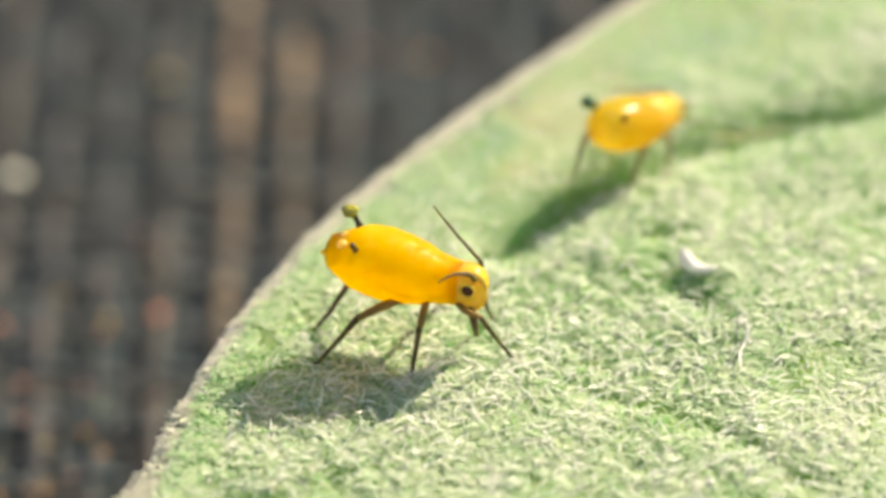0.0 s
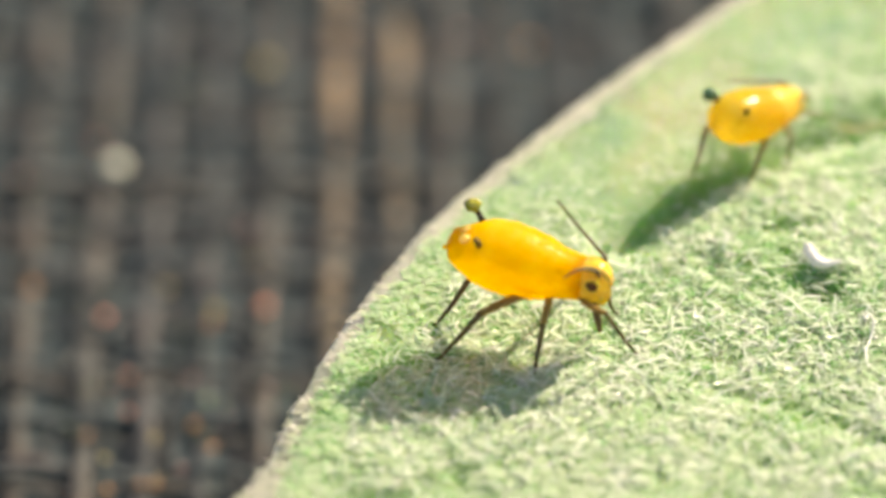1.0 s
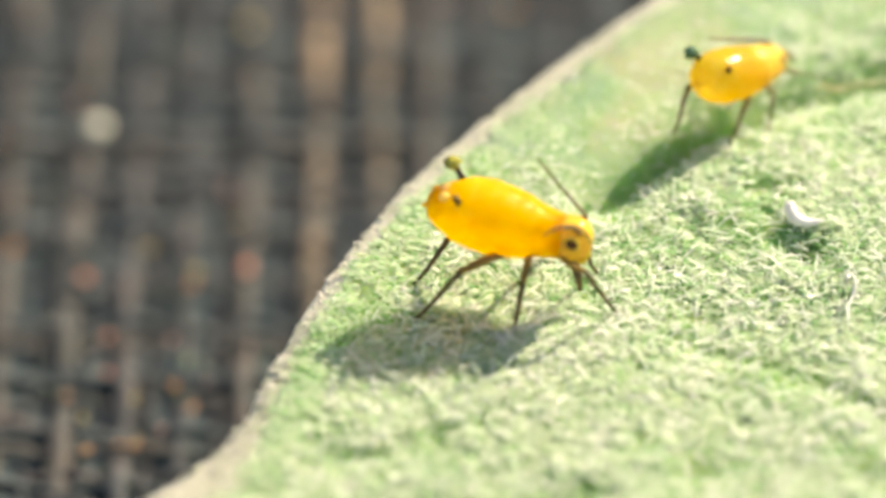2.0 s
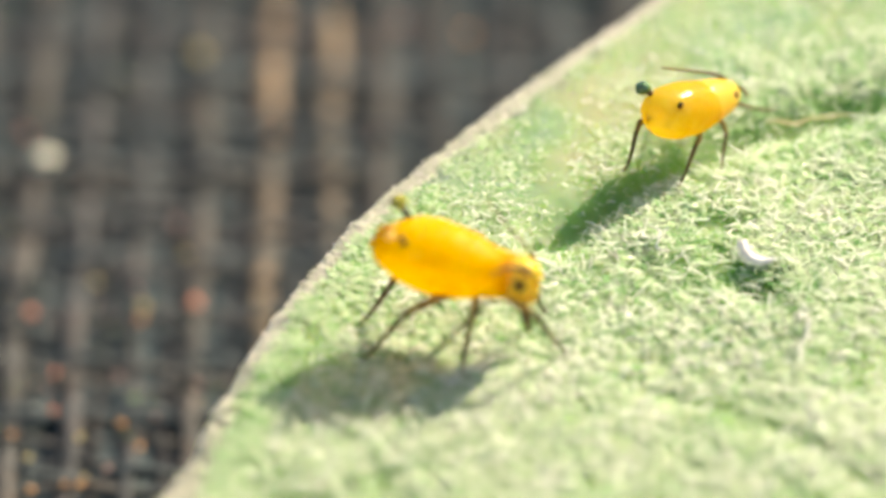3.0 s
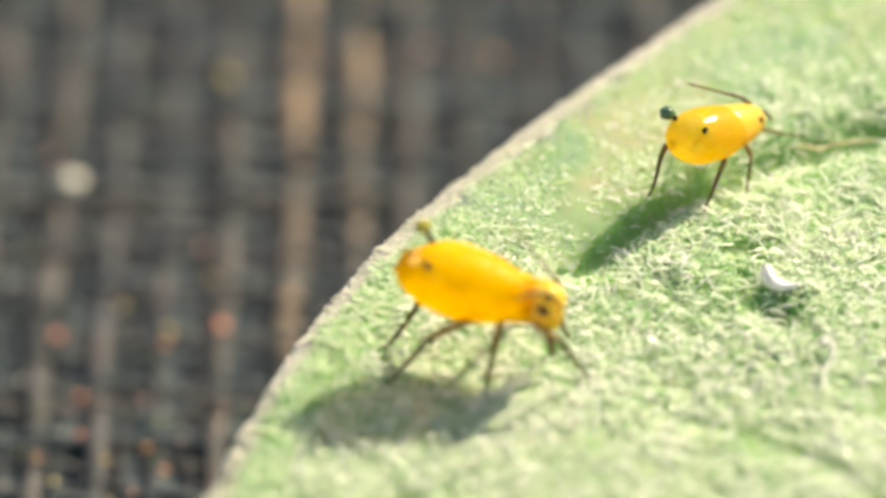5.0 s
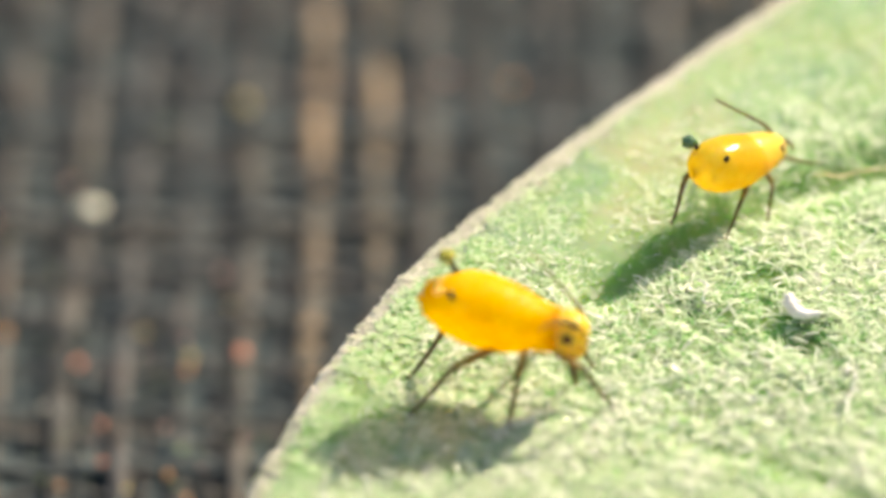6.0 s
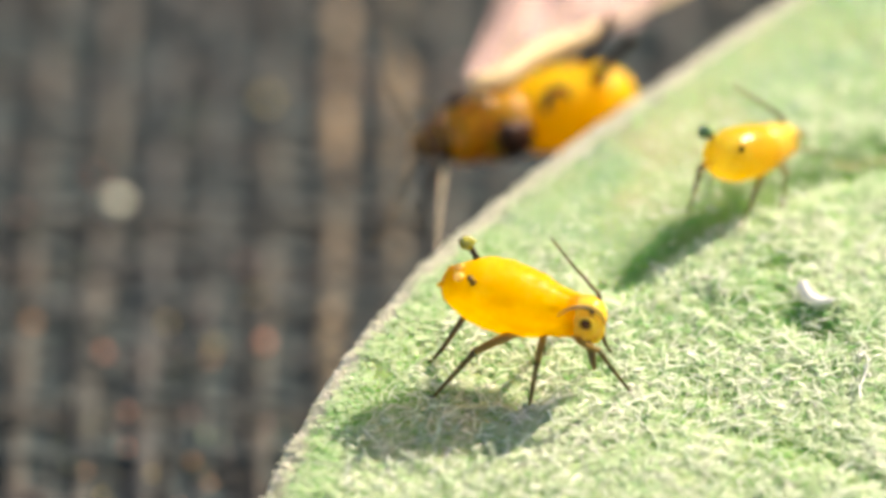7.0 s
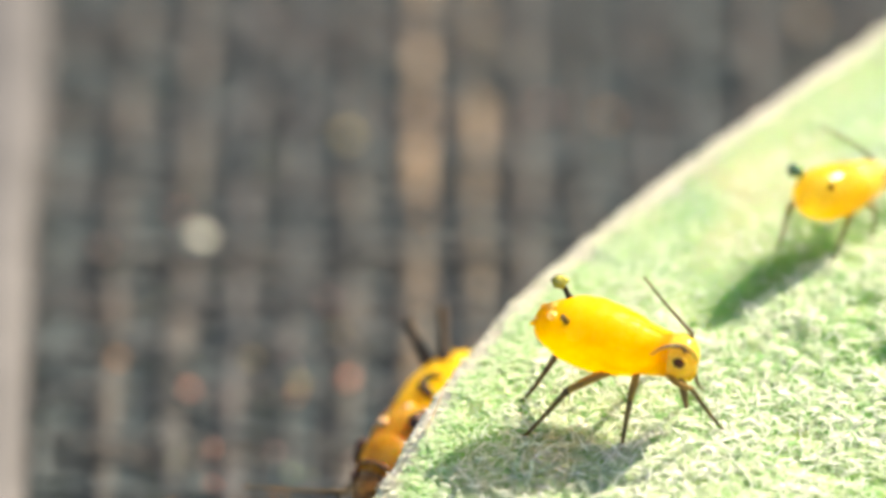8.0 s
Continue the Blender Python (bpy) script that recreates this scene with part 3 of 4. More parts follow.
def build_grey_edge():
    """A folded hem of lighter fabric lying over the weave: the flat panel and its rounded folded edge."""
    hem = tagged(new("cloth_hem"), "pale grey folded hem lying on dark woven cloth", "cloth")
    ys = np.linspace(-4, 18, 45)
    pieces = (("panel", "flat grey fabric", [(-8.8, 0.05), (-7.6, 0.18), (-6.8, 0.25), (-6.1, 0.31), (-5.45, 0.34), (-5.15, 0.355)]),
              ("folded_edge", "rounded folded edge", [(-5.15, 0.355), (-4.92, 0.36), (-4.77, 0.325), (-4.69, 0.26), (-4.64, 0.18), (-4.63, 0.10), (-4.67, -0.05)]))
    for name, label, prof in pieces:
        verts, faces, n = [], [], len(prof)
        for y in ys:
            for x, z in prof:
                verts.append((x - 0.03 * (y - 2) + 0.06 * noise.noise(Vector((y * 0.5, x, 0))), y, CLOTH_Z + 0.16 + z + 0.05 * noise.noise(Vector((y * 0.7, x * 0.7, 3)))))
        for i in range(len(ys) - 1):
            for j in range(n - 1):
                a = i * n + j
                faces.append((a, a + 1, a + n + 1, a + n))
        part(name, (verts, faces), M_GREYCLOTH, hem, label)


build_grey_edge()


# ---- aphids ----
def leg(parent, points, r, split=2, femur=None, shank=None):
    """A leg through hip, knee ... and foot: the upper piece is the leg, the lower one its shin, with a tiny foot."""
    hip = points[0]
    upper = part("leg", tube(points[:split + 1] if split > 1 else points[:2], [r * 1.15, r * 1.25, r][:split + 1] if split > 1 else [r * 1.2, r]), femur or M_FEMUR, parent, "", hip)
    low = points[split if split > 1 else 1:]
    rel = [tuple(Vector(p) - Vector(hip)) for p in low]
    part("shin", tube(rel, [r * 0.95] + [r * 0.7] * (len(rel) - 2) + [r * 0.45]), shank or M_SHANK, upper)
    tip, before = Vector(rel[-1]), Vector(rel[-2])
    d = (tip - before)
    d.z = 0
    d = d.normalized() if d.length > 0 else Vector((1, 0, 0))
    part("foot", tube([tip, tip + d * 0.035 - Vector((0, 0, 0.008))], [r * 0.5, r * 0.3], 6, 2), M_BLACK, upper)
    return upper


def feeler(parent, points, r, material=None):
    return part("antenna", tube(points, [r * (1.3 - 0.8 * k / (len(points) - 1)) for k in range(len(points))], 7), material or M_SHANK, parent, "", points[0])


def horn(parent, base, tip, r, drop=0.0, drop_at=None, drop_mat=None, material=None):
    mid = [(a + b) / 2 for a, b in zip(base, tip)]
    h = part("cornicle", tube([base, mid, tip], [r * 1.3, r * 0.9, r], 8), material or M_BLACK, parent, "dark horn-like tube", base)
    if drop:
        c = [a - b for a, b in zip(drop_at, base)]
        part("droplet", ball(c, drop * 1.05, drop, drop * 0.82, 14, 9, 0.4), drop_mat, h, "glossy droplet")
    return h


def build_near_aphid():
    e = new("aphid")
    e.matrix_world = pose(0.065 * MM, 0.179 * MM, 0.132 * MM, 0, 0, -14)

    def reach(points, r):
        # the lower a joint, the farther back and down towards the leaf it reaches
        leg(e, [tuple(Vector(p) - Vector((0.033, -0.133, 0.10)) * w) for p, w in zip(points, (0.0, 0.05, 0.2, 0.6, 1.0))], r)

    st = [(-0.615, 0.62, 0.015, 0.015), (-0.59, 0.615, 0.10, 0.088), (-0.535, 0.61, 0.165, 0.135), (-0.46, 0.598, 0.215, 0.178), (-0.36, 0.588, 0.255, 0.235), (-0.30, 0.588, 0.268, 0.258), (-0.19, 0.575, 0.285, 0.275),
          (0.0, 0.548, 0.28, 0.262), (0.16, 0.525, 0.245, 0.228), (0.27, 0.507, 0.202, 0.190), (0.35, 0.495, 0.186, 0.176), (0.42, 0.488, 0.174, 0.167), (0.47, 0.486, 0.155, 0.15), (0.50, 0.486, 0.11, 0.11), (0.515, 0.486, 0.02, 0.02)]
    part("body", loft(st, ring=0.022, rings=8), M_YELLOW, e, "glossy bright yellow body")
    hd = [(0.34, 0.488, 0.13, 0.125), (0.41, 0.486, 0.164, 0.158), (0.47, 0.485, 0.176, 0.172), (0.53, 0.486, 0.166, 0.167), (0.58, 0.489, 0.142, 0.148), (0.615, 0.493, 0.10, 0.11), (0.638, 0.497, 0.055, 0.062), (0.648, 0.498, 0.015, 0.015)]
    head = part("head", loft(hd, 20), M_HEADSKIN, e, "dull amber head")
    # crinkled flaps round the tail
    for x, y, z, sx in ((-0.56, 0.06, 0.705, 0.055), (-0.565, -0.05, 0.69, 0.055), (-0.50, 0.02, 0.755, 0.05), (-0.48, -0.09, 0.755, 0.045), (-0.60, 0.0, 0.65, 0.04)):
        part("tail_fold", ball((x + 0.03, y, z), sx, 0.045, 0.032, 12, 8, 0.3), M_FOLD, e, "pale crinkled fold")
    part("tail", tube([(-0.58, 0, 0.60), (-0.645, 0, 0.585)], [0.032, 0.012], 8), M_YELLOW, e, "short pointed tail")
    part("eye", ball((0.525, -0.150, 0.545), 0.050, 0.036, 0.050), M_EYE, head, "dark red round eye")
    ringed = [(0.525 + 0.052 * math.cos(k * math.pi / 6), -0.158, 0.545 + 0.052 * math.sin(k * math.pi / 6)) for k in range(13)]
    part("eye_ring", tube(ringed, [0.012] * 13, 6, 1), M_PALE, head, "pale ring round the eye")
    part("eye", ball((0.525, 0.150, 0.545), 0.040, 0.030, 0.040), M_EYE, head, "dark red round eye")
    part("brow", tube([(0.47, -0.07, 0.640), (0.56, -0.07, 0.627), (0.612, -0.06, 0.575), (0.636, -0.05, 0.49)], [0.014, 0.024, 0.022, 0.012]), M_BROW, head, "olive brown brow")
    part("snout", tube([(0.555, 0, 0.42), (0.565, -0.005, 0.34), (0.56, -0.01, 0.29)], [0.085, 0.065, 0.035]), M_HEADSKIN, head, "blunt amber snout")
    part("beak", tube([(0.50, 0, 0.33), (0.545, -0.02, 0.15), (0.565, -0.03, 0.04)], [0.04, 0.03, 0.014]), M_SHANK, head, "dark beak")
    reach([(0.05, -0.15, 0.40), (-0.10, -0.32, 0.40), (-0.25, -0.45, 0.36), (-0.39, -0.51, 0.17), (-0.528, -0.59, -0.005)], 0.028)
    reach([(0.21, -0.15, 0.40), (0.212, -0.27, 0.36), (0.208, -0.37, 0.29), (0.20, -0.49, 0.12), (0.197, -0.587, -0.03)], 0.026)
    reach([(0.42, -0.11, 0.40), (0.53, -0.22, 0.40), (0.65, -0.27, 0.405), (0.77, -0.23, 0.19), (0.872, -0.171, 0.0)], 0.022)
    reach([(-0.10, 0.12, 0.42), (-0.30, 0.18, 0.36), (-0.47, 0.12, 0.235), (-0.595, -0.10, 0.06), (-0.64, -0.21, 0.03)], 0.025)
    reach([(0.20, 0.14, 0.40), (0.24, 0.30, 0.36), (0.27, 0.42, 0.26), (0.29, 0.48, 0.14), (0.30, 0.52, 0.06)], 0.024)
    reach([(0.45, 0.10, 0.40), (0.53, 0.14, 0.37), (0.585, 0.15, 0.31), (0.60, 0.17, 0.15), (0.635, 0.215, 0.045)], 0.020)
    feeler(e, [(0.565, 0.07, 0.60), (0.575, 0.08, 0.635), (0.522, 0.09, 0.695), (0.356, 0.15, 0.83), (0.171, 0.2, 1.016)], 0.0155)
    feeler(e, [(0.56, -0.09, 0.60), (0.545, -0.13, 0.665), (0.46, -0.21, 0.725), (0.40, -0.27, 0.73), (0.345, -0.33, 0.71)], 0.0145)
    horn(e, (-0.325, -0.15, 0.755), (-0.345, -0.22, 0.855), 0.023, material=M_SHANK)
    horn(e, (-0.37, 0.12, 0.785), (-0.425, 0.158, 0.85), 0.024, 0.060, (-0.457, 0.17, 0.885), M_DROP)
    return tagged(e, "bright yellow wingless aphid with dark legs, standing on the leaf", "aphid", "wingless aphids on the leaf")


def build_far_aphid():
    e = new("aphid")
    e.matrix_world = pose(1.828 * MM, 2.197 * MM, 0.20 * MM, 0, 0, 42)
    st = [(-0.415, 0.508, 0.012, 0.012), (-0.41, 0.507, 0.045, 0.045), (-0.39, 0.503, 0.092, 0.09), (-0.355, 0.496, 0.14, 0.138), (-0.30, 0.486, 0.178, 0.175), (-0.22, 0.471, 0.205, 0.204), (-0.08, 0.445, 0.22, 0.215), (0.10, 0.405, 0.205, 0.20),
          (0.22, 0.385, 0.165, 0.16), (0.28, 0.375, 0.12, 0.12)]
    part("body", loft(st, ring=0.005, rings=7), M_AMBER, e, "glossy orange-yellow body")
    hd = [(0.10, 0.403, 0.165, 0.16), (0.17, 0.393, 0.182, 0.178), (0.28, 0.380, 0.162, 0.16), (0.38, 0.370, 0.135, 0.135), (0.45, 0.360, 0.105, 0.105), (0.50, 0.353, 0.055, 0.055), (0.515, 0.35, 0.012, 0.012)]
    head = part("head", loft(hd, 18), M_PALE, e, "pale amber head and thorax")
    part("eye", ball((0.40, -0.098, 0.41), 0.036, 0.03, 0.036), M_EYE, head, "dark round eye")
    part("eye", ball((0.40, 0.098, 0.41), 0.036, 0.03, 0.036), M_EYE, head, "dark round eye")
    part("tail", tube([(-0.40, 0, 0.49), (-0.43, 0, 0.48)], [0.02, 0.008], 8), M_AMBER, e, "short pointed tail")
    leg(e, [(0.04, -0.10, 0.29), (-0.03, -0.17, 0.26), (-0.10, -0.20, 0.23), (-0.22, -0.24, 0.11), (-0.335, -0.272, 0.0)], 0.0185, femur=M_OLIVE)
    leg(e, [(0.24, -0.09, 0.27), (0.24, -0.15, 0.24), (0.235, -0.19, 0.19), (0.13, -0.27, 0.09), (0.042, -0.338, 0.01)], 0.016, femur=M_OLIVE)
    leg(e, [(0.33, -0.05, 0.23), (0.40, -0.06, 0.255), (0.48, -0.06, 0.275), (0.61, -0.10, 0.19), (0.80, -0.135, 0.10)], 0.017, femur=M_OLIVE)
    leg(e, [(-0.20, 0.14, 0.36), (-0.40, 0.10, 0.42), (-0.48, 0.06, 0.38), (-0.555, 0.04, 0.20), (-0.52, 0.13, 0.03)], 0.0185, femur=M_OLIVE)
    leg(e, [(0.08, 0.14, 0.30), (0.10, 0.27, 0.28), (0.10, 0.36, 0.22), (0.10, 0.41, 0.12), (0.10, 0.46, 0.05)], 0.016, femur=M_OLIVE)
    leg(e, [(0.32, 0.10, 0.25), (0.38, 0.22, 0.24), (0.43, 0.32, 0.20), (0.50, 0.38, 0.10), (0.55, 0.42, 0.04)], 0.016, femur=M_OLIVE)
    far = feeler(e, [(0.433, 0.04, 0.47), (0.38, 0.065, 0.53), (0.257, 0.12, 0.605), (0.10, 0.16, 0.70), (-0.068, 0.2, 0.80)], 0.0135)
    feeler(e, [(0.49, -0.03, 0.40), (0.51, -0.06, 0.40), (0.515, -0.10, 0.385), (0.51, -0.13, 0.36)], 0.016)
    horn(e, (-0.215, -0.125, 0.60), (-0.235, -0.165, 0.655), 0.020)
    horn(e, (-0.29, 0.10, 0.64), (-0.32, 0.12, 0.67), 0.02, 0.056, (-0.345, 0.13, 0.705), M_DROPDARK)
    tagged(e, "small yellow wingless aphid with a dark green droplet, on the leaf", "aphid", "wingless aphids on the leaf")
    return e, far


WING_EDGE = [(0.46, -0.31), (0.14, -0.76), (-0.20, -1.18), (-0.42, -1.42), (-1.0, -1.62), (-1.6, -1.74), (-2.15, -1.72), (-2.38, -1.55), (-2.38, -1.33), (-2.1, -1.10), (-1.8, -0.98), (-1.35, -0.84), (-0.85, -0.70), (-0.45, -0.56), (0.16, -0.27)]
WING_ROOT = (0.36, -0.28, 0.34)


def wing_z(x, y):
    """Height of the wing's plane, which leans like a roof over the side of the back."""
    return 0.33 + (0.28 * (x - 0.3) + 0.25 * (y + 0.3)) / 0.925


def wing_shape(lower):
    """A broad, thin, slightly wavy film of two skins."""
    n = 45
    u = np.linspace(0, len(WING_EDGE), n + 1)[:-1]
    ring = np.arange(len(WING_EDGE) + 4) - 2
    edge = np.column_stack([spline(ring, [WING_EDGE[k % len(WING_EDGE)][c] for k in ring], u) for c in (0, 1)])
    cx, cy, rings = -0.95, -1.0, 9
    verts, faces = [], []
    for lay in (0, 1):
        base = len(verts)
        for r in range(rings + 1):
            for x, y in edge:
                px, py = cx + (x - cx) * r / rings, cy + (y - cy) * r / rings
                wave = 0.025 * math.sin(px * 2.3 + py * 3.1) + 0.03 * noise.noise(Vector((px * 2.6, py * 2.6, lower * 5.0)))
                verts.append((px, py, wing_z(px, py) - 0.07 * lower + wave + 0.005 * lay))
        for r in range(rings):
            for i in range(n):
                j = (i + 1) % n
                f = (base + r * n + i, base + r * n + j, base + (r + 1) * n + j, base + (r + 1) * n + i)
                faces.append(f if lay else tuple(reversed(f)))
    if lower:
        verts = [(WING_ROOT[0] + (x - WING_ROOT[0]) * 0.68, WING_ROOT[1] + (y - WING_ROOT[1]) * 0.6, WING_ROOT[2] - 0.05 + (z - WING_ROOT[2]) * 0.66) for x, y, z in verts]
    return verts, faces


def build_winged():
    e = new("winged_aphid")
    e.scale = (1.07, 1.07, 1.07)
    ab = [(-0.91, -0.03, 0.02, 0.02), (-0.88, -0.03, 0.125, 0.12), (-0.79, -0.025, 0.24, 0.23), (-0.62, -0.02, 0.315, 0.295), (-0.40, -0.02, 0.34, 0.315), (-0.18, -0.02, 0.325, 0.295), (0.0, -0.02, 0.275, 0.25), (0.10, -0.02, 0.21, 0.20)]
    belly = part("abdomen", loft(ab, ring=0.012, rings=7), M_WABDOMEN, e, "swollen orange-yellow abdomen")
    belly.location.y = -0.035 * MM
    mark = [(-0.10, 0.06, 0.255), (-0.15, -0.04, 0.275), (-0.22, -0.09, 0.277), (-0.29, -0.05, 0.292), (-0.30, 0.02, 0.295)]
    part("back_mark", tube(mark, [0.028, 0.036, 0.034, 0.026, 0.012], 8), M_BLACK, e, "hooked dark mark on the back")
    th = [(-0.04, 0.0, 0.20, 0.20), (0.05, 0.01, 0.255, 0.25), (0.20, 0.02, 0.27, 0.265), (0.34, 0.01, 0.25, 0.24), (0.42, 0.0, 0.21, 0.21)]
    part("thorax", loft(th, 22), M_THORAX, e, "amber and brown thorax")
    for x, y, z, rx, ry, rz in ((0.16, 0.15, 0.09, 0.165, 0.15, 0.20), (0.15, -0.19, 0.0, 0.13, 0.12, 0.19), (0.47, -0.20, 0.06, 0.10, 0.065, 0.12)):
        part("side_plate", ball((x, y, z), rx, ry, rz, 16, 10, 0.4), M_PLATE, e, "dark brown plate on the thorax")
    # two tiny glossy bumps, added to give the thorax its white glints
    for x, y, z in ((0.30, -0.11, 0.245), (0.10, -0.02, 0.26)):
        part("glint_lobe", ball((x, y, z), 0.05, 0.04, 0.035, 14, 9, 0.3), M_SHINE, e, "shiny amber lobe added for a glint")
    pr = [(0.33, 0.0, 0.20, 0.21), (0.40, 0.0, 0.235, 0.235), (0.50, -0.01, 0.235, 0.225), (0.58, -0.02, 0.205, 0.19), (0.64, -0.025, 0.165, 0.155), (0.68, -0.03, 0.14, 0.13)]
    part("collar", loft(pr, 20), M_PRONOTUM, e, "amber collar behind the head")
    ring = [(0.635, 0.165 * math.cos(a * math.pi / 8), -0.02 + 0.16 * math.sin(a * math.pi / 8)) for a in range(-1, 18)]
    part("collar_band", tube(ring, [0.008 + 0.014 * abs(math.sin(a * 1.3)) for a in range(19)], 6, 2), M_GLOSS, e, "blackish band round the collar")
    hd = [(0.62, -0.03, 0.13, 0.12), (0.68, -0.035, 0.148, 0.13), (0.76, -0.05, 0.125, 0.11), (0.83, -0.06, 0.085, 0.075), (0.88, -0.07, 0.04, 0.04), (0.895, -0.07, 0.012, 0.012)]
    head = part("head", loft(hd, 18), M_HEADDARK, e, "dark brown head with an amber crown")
    for sd in (1, -1):
        part("eye", ball((0.70, 0.125 * sd, 0.03), 0.048, 0.04, 0.048), M_EYE, head, "blackish round eye")
    part("tail", tube([(-0.85, 0, -0.03), (-0.95, 0, -0.06)], [0.045, 0.02], 8), M_BLACK, e, "dark pointed tail")
    horn(e, (-0.53, -0.10, 0.25), (-0.88, -0.31, 0.46), 0.042)
    horn(e, (-0.53, -0.26, 0.18), (-0.79, -0.56, 0.36), 0.040)
    wings = []
    rx, ry, rz = WING_ROOT
    for k, label in ((0, "clear pinkish film forewing with a cream root"), (1, "clear small film hindwing under the forewing")):
        v, f = wing_shape(k)
        w = part("wing", (v, f), M_WING, e, label, WING_ROOT)
        wings.append(w)
        if k:
            continue

        def rib(line, radii, material, tag, lift=0.012, name="wing_vein"):
            part(name, tube([(x - rx, y - ry, wing_z(x, y) + lift - rz) for x, y in line], radii, 8), material, w, tag)

        rib([(0.42, -0.27), (0.16, -0.31), (-0.12, -0.45), (-0.45, -0.56), (-0.85, -0.68)], [0.05, 0.085, 0.088, 0.07, 0.04], M_ROOT, "thick cream root vein", 0.02, "wing_root")
        rib([(-0.85, -0.68), (-1.35, -0.83), (-1.75, -0.96)], [0.020, 0.016, 0.018], M_VEIN, "yellowish front vein")
        rib([(-1.42, -0.88), (-1.62, -0.96), (-1.85, -1.06), (-2.0, -1.13)], [0.025, 0.05, 0.045, 0.02], M_VEIN, "tan spot on the wing's front edge", 0.0, "wing_spot")
        for a, b, c in (((0.10, -0.50), (-0.25, -0.85), (-0.55, -1.35)), ((-0.30, -0.60), (-0.75, -0.98), (-1.15, -1.55)), ((-0.70, -0.74), (-1.2, -1.1), (-1.75, -1.60)), ((-1.0, -0.80), (-1.6, -1.15), (-2.2, -1.50))):
            rib((a, b, c), [0.011, 0.009, 0.006], M_VEIN, "thin clear vein", 0.008)
    legs = [
        leg(e, [(0.50, 0.10, -0.12), (0.66, 0.17, -0.06), (0.80, 0.24, -0.03), (0.94, 0.42, -0.06), (1.05, 0.58, -0.10)], 0.024, 2, M_SHANK, M_BLACK),
        leg(e, [(0.60, 0.09, -0.07), (0.767, 0.347, 0.139), (0.88, 0.55, 0.322), (1.046, 0.881, 0.583), (1.253, 1.275, 0.962)], 0.0125, 2, M_CLEARLEG, M_CLEARLEG),
        leg(e, [(0.02, 0.18, -0.12), (-0.16, 0.30, 0.02), (-0.32, 0.40, 0.04), (-0.40, 0.50, -0.06), (-0.50, 0.66, -0.16)], 0.018, 2, M_SHANK, M_SHANK),
        leg(e, [(0.48, -0.14, -0.12), (0.60, -0.26, -0.14), (0.68, -0.33, -0.20), (0.74, -0.36, -0.34), (0.78, -0.38, -0.48)], 0.018, 2, M_SHANK, M_SHANK),
        leg(e, [(0.22, -0.18, -0.18), (0.27, -0.36, -0.20), (0.30, -0.46, -0.30), (0.32, -0.51, -0.46), (0.33, -0.53, -0.60)], 0.019, 2, M_SHANK, M_SHANK),
        leg(e, [(0.02, -0.18, -0.18), (-0.24, -0.40, -0.12), (-0.48, -0.50, -0.20), (-0.66, -0.55, -0.38), (-0.76, -0.58, -0.54)], 0.020, 2, M_SHANK, M_SHANK),
    ]
    ants = [
        feeler(e, [(0.83, 0.06, -0.03), (0.92, 0.16, -0.03), (1.04, 0.38, -0.04), (1.18, 0.62, -0.06), (1.36, 0.84, -0.10)], 0.012, M_SHANK),
        feeler(e, [(0.82, -0.06, -0.02), (0.89, -0.15, 0.03), (0.98, -0.38, 0.06), (1.02, -0.66, 0.05), (1.03, -0.92, 0.0)], 0.012, M_SHANK),
    ]
    tagged(e, "winged aphid with orange-yellow abdomen and dark thorax, at the leaf edge", "aphid")
    return e, legs, ants, wings


build_near_aphid()
far_aphid, far_antenna = build_far_aphid()
winged, winged_legs, winged_antennae, winged_wings = build_winged()


# ---- small things on the leaf ----
def build_flake():
    line = [(-0.105, 0.125), (-0.10, 0.06), (-0.06, 0.0), (0.02, -0.03), (0.12, -0.015), (0.15, -0.005)]
    pts = [(x, z * 0.6 - 0.03 * abs(x) * 3, z * 0.85) for x, z in line]
    ob = part("skin_flake", tube(pts, [0.030, 0.050, 0.052, 0.040, 0.022, 0.006], 10, 4), M_FLAKE)
    ob.matrix_world = pose(2.30 * MM, 0.90 * MM, (leaf_z(2.30, 0.90) + 0.085) * MM, 0, 0, 0)
    return tagged(ob, "white curled shed skin flake lying on the leaf", "flake")


build_flake()


def build_fibre():
    """A thin straw-coloured fibre lying in the down beside a vein."""
    line = [(2.44, 2.56), (2.56, 2.60), (2.68, 2.605), (2.80, 2.655), (2.94, 2.68), (3.10, 2.72)]
    ob = part("dry_fibre", tube([(x, y, leaf_z(x, y) + 0.10 + 0.015 * math.sin(x * 9)) for x, y in line], [0.005, 0.012, 0.014, 0.013, 0.012, 0.005], 8), M_VEIN)
    tagged(ob, "thin straw-coloured dry fibre lying on leaf down", "fibre")


build_fibre()


def build_curled_hair(line):
    """A loose white hair lying curled on the down."""
    ob = part("curled_hair", tube([(x, y, leaf_z(x, y) + 0.10 + 0.03 * math.sin(k * 2.1)) for k, (x, y) in enumerate(line)], [0.007] + [0.010] * (len(line) - 2) + [0.006], 8), M_FLAKE)
    tagged(ob, "loose curled white hair lying on leaf down", "hair", "loose hairs on the leaf")


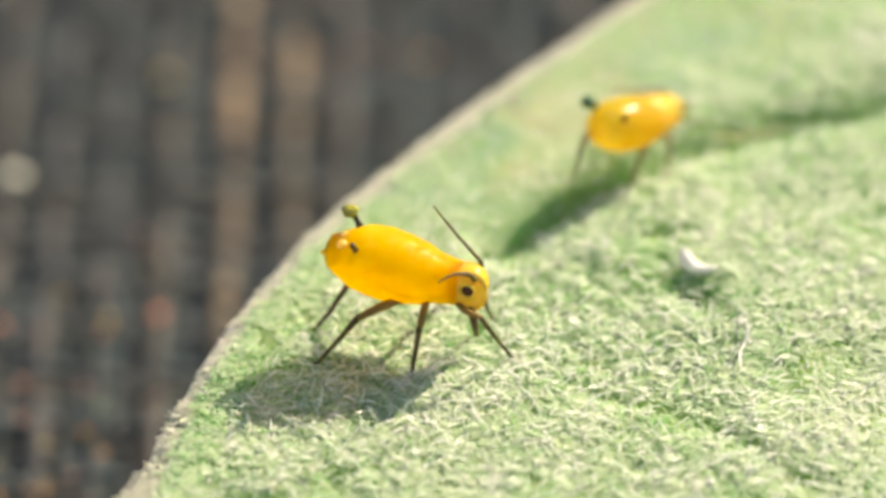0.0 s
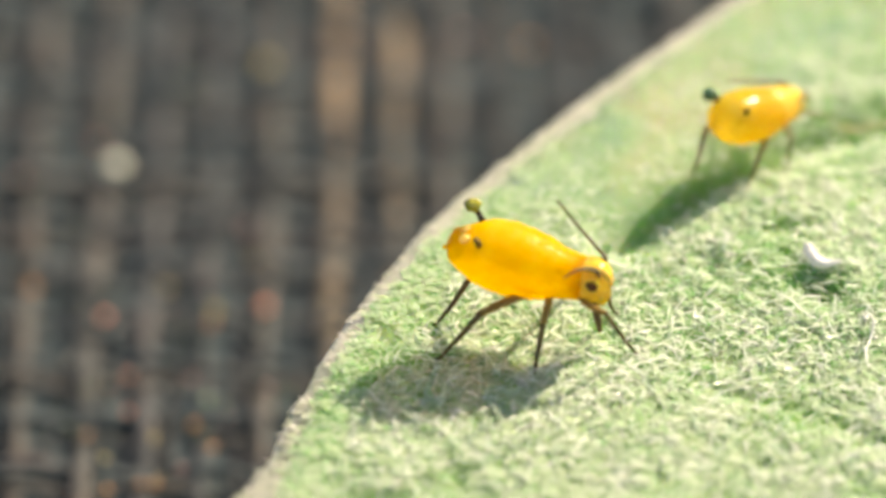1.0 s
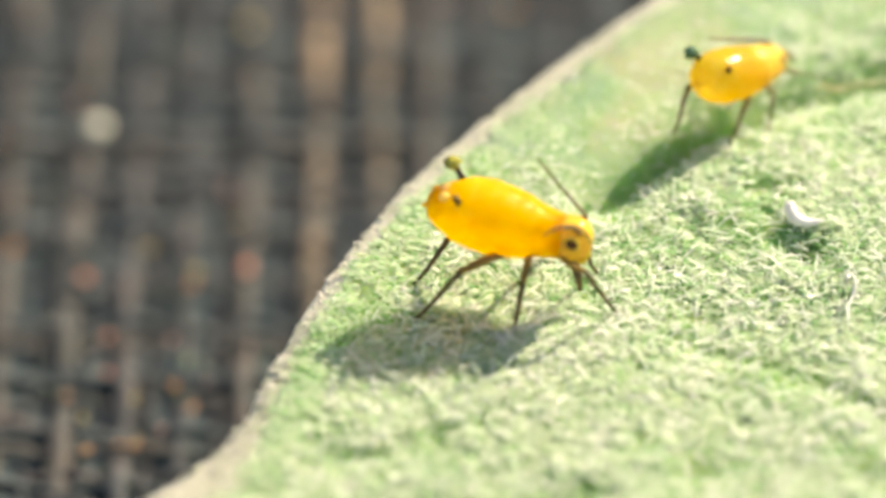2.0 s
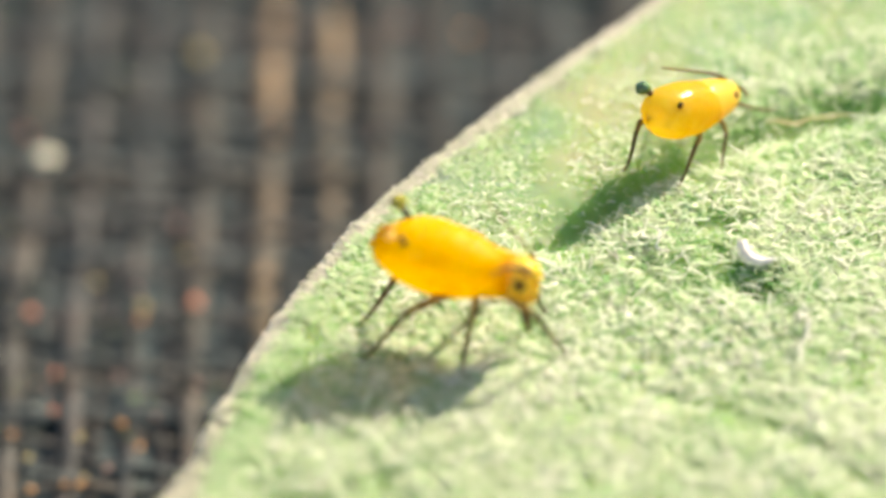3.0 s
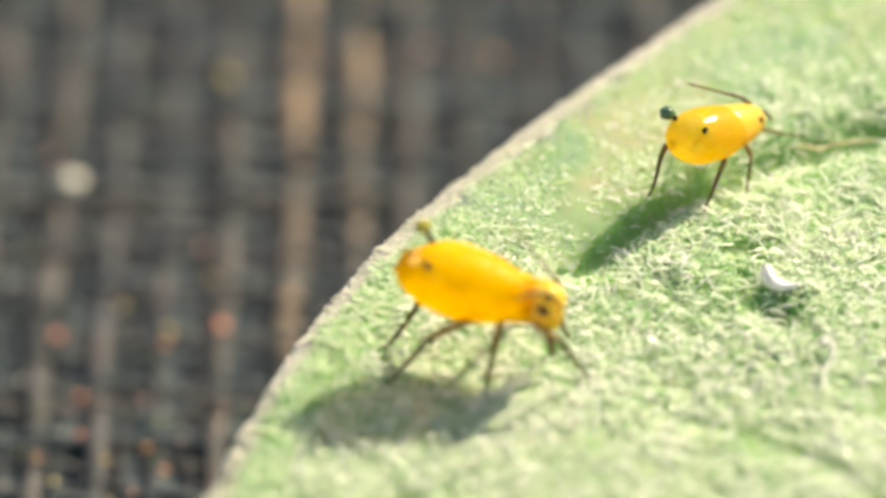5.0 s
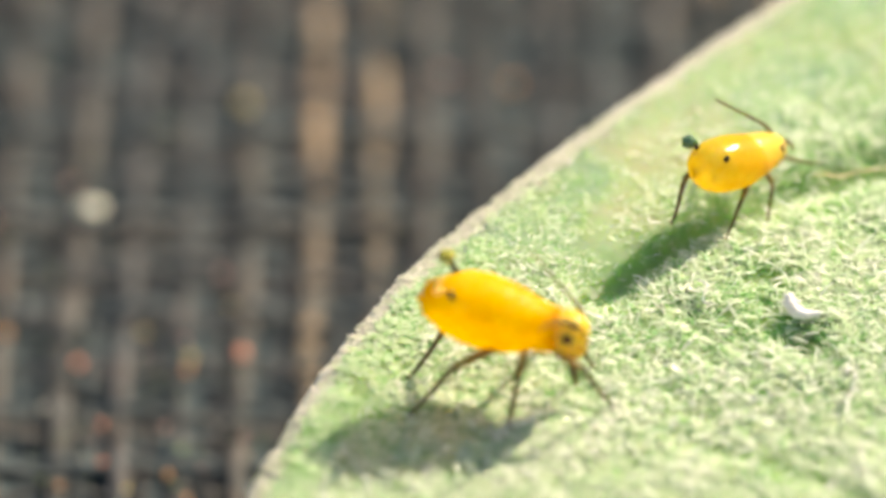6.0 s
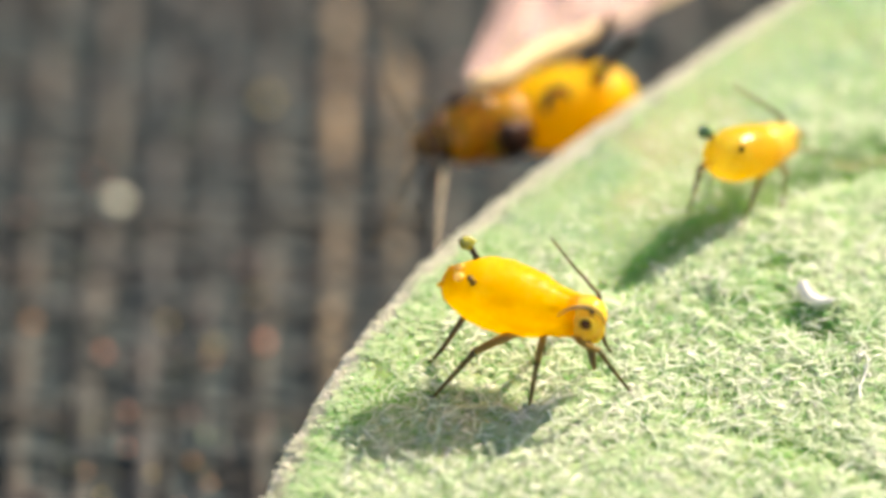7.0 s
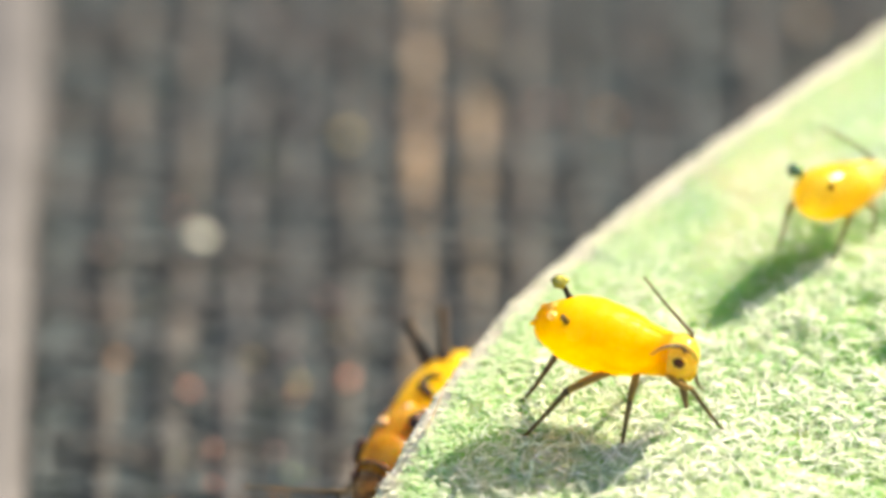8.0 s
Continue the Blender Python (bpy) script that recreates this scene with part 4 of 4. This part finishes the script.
build_curled_hair([(2.60, 0.29), (2.65, 0.15), (2.62, 0.03), (2.58, -0.10), (2.58, -0.29)])
build_curled_hair([(1.52, 1.25), (1.60, 1.16), (1.57, 1.05), (1.66, 0.98)])
GRAIN = [(1.21, 3.43, 0.026), (1.61, 3.22, 0.022), (0.60, 2.64, 0.020), (2.60, 0.28, 0.026), (2.32, -1.44, 0.030), (2.60, 0.27, 0.024), (1.48, 1.19, 0.02), (1.89, -0.19, 0.018), (2.66, 0.06, 0.02), (-1.30, -0.45, 0.016), (1.10, -0.90, 0.016), (0.55, 2.35, 0.016), (0.20, 1.75, 0.015)]
for k, (x, y, r) in enumerate(GRAIN):
    g = part("wax_grain", ball((0, 0, 0), r, r * 0.9, r * 0.8, 8, 6, 0.4), M_FLAKE)
    g.location = (x * MM, y * MM, (leaf_z(x, y) + 0.055) * MM)
    tagged(g, "tiny white wax grain caught in leaf down", "grain", "wax grains on the leaf")

# ---- movement ----
# the winged aphid: seconds, x, y, z in millimetres, heading in degrees
CRAWL = [
    (0.0, 3.1, 8.0, -0.15, 218.3, -32), (5.8, 3.1, 8.0, -0.15, 218.3, -32), (6.0, 2.45, 7.15, -0.15, 218.3, -32), (6.1, 1.33, 5.45, -0.15, 218.3, -32),
    (6.2, 1.19, 4.98, -0.15, 218.3, -32), (6.3, 1.078, 4.843, -0.15, 217.3, -32), (6.4, 1.03, 4.70, -0.15, 215.8, -32), (6.5, 0.955, 4.54, -0.15, 214.3, -32),
    (6.6, 0.70, 4.16, -0.15, 211.3, -32), (6.7, 0.50, 3.94, -0.15, 208.3, -32), (6.8, 0.35, 3.89, -0.15, 204.3, -32), (6.9, 0.185, 3.801, -0.15, 201.1, -32),
    (7.0, 0.12, 3.74, -0.15, 198.8, -32), (7.1, 0.072, 3.70, -0.15, 197.3, -32), (7.2, -0.10, 3.60, -0.15, 199.3, -32), (7.3, -0.313, 3.341, -0.15, 202.8, -32),
    (7.4, -0.45, 3.20, -0.15, 204.8, -32), (7.5, -0.52, 3.113, -0.15, 206.3, -32), (7.6, -0.953, 2.293, -0.206, 224.3, -32), (7.7, -1.137, 2.167, -0.317, 225.3, -32),
    (7.8, -1.299, 1.897, -0.428, 232.3, -32), (7.9, -1.246, 0.645, -0.90, 244.0, 5), (8.0, -1.37, 1.12, -0.90, 238.4, 10),
]


def motions():
    walk(winged, [(t, pose(x * MM, y * MM, z * MM, roll, 0, h)) for t, x, y, z, h, roll in CRAWL])
    for k, lg in enumerate(winged_legs):
        at = lg.location.copy() / MM
        sgn = 1 if k < 3 else -1
        rows = [(0.0, pose(at.x * MM, at.y * MM, at.z * MM))]
        for i in range(23):
            t = 5.8 + 0.1 * i
            a = (4 if k == 1 else 9) * math.sin(2 * math.pi * (t * 2.2 + (k % 2) * 0.5 + k * 0.13))
            late = min(1.0, max(0.0, (t - 7.5) / 0.1)) if k == 1 else 0.0
            rows.append((t, pose(at.x * MM, at.y * MM, at.z * MM, 4 * math.cos(t * 12 + k) * sgn + 20 * late, 0, a * sgn + 10 * late)))
        walk(lg, rows)
    for k, an in enumerate(winged_antennae):
        at = an.location.copy() / MM
        rows = [(0.0, pose(at.x * MM, at.y * MM, at.z * MM))]
        for i in range(12):
            t = 5.8 + 0.2 * i
            rows.append((t, pose(at.x * MM, at.y * MM, at.z * MM, 0, 12 * math.sin(t * 7 + k * 2), 14 * math.sin(t * 5 + k))))
        walk(an, rows)
    # the wings lie back as it slips under the leaf
    for w in winged_wings:
        at = w.location.copy() / MM
        rows = [(t, pose((at.x - 0.03) * MM, (at.y + 0.02) * MM, (at.z - 0.06) * MM, a, b, c)) for t, a, b, c in ((0.0, 0, 0, 2), (5.8, 0, 0, 2), (7.5, 0, 0, 2), (7.6, 9, 6, -7), (7.8, 9, 6, -7))]
        walk(w, rows + [(t, pose((at.x - 0.05) * MM, (at.y + 0.12) * MM, (at.z - 0.30) * MM, 6, 4, -24)) for t in (7.9, 8.0)])
    # the far aphid lifts a feeler
    at = far_antenna.location.copy()
    axis = Matrix.Rotation(radians(-42), 3, "Z") @ Vector((0, -0.809, 0.588))
    rows = []
    for t, a in ((0.0, 14), (1.0, 13), (1.7, 13), (2.8, 9), (3.5, 4), (4.5, 0), (5.8, -3), (6.1, -18), (6.5, -23), (7.0, -18), (7.6, -16), (8.0, -16)):
        rows.append((t, Matrix.Translation(at) @ Matrix.Rotation(radians(a), 4, axis)))
    walk(far_antenna, rows)


motions()
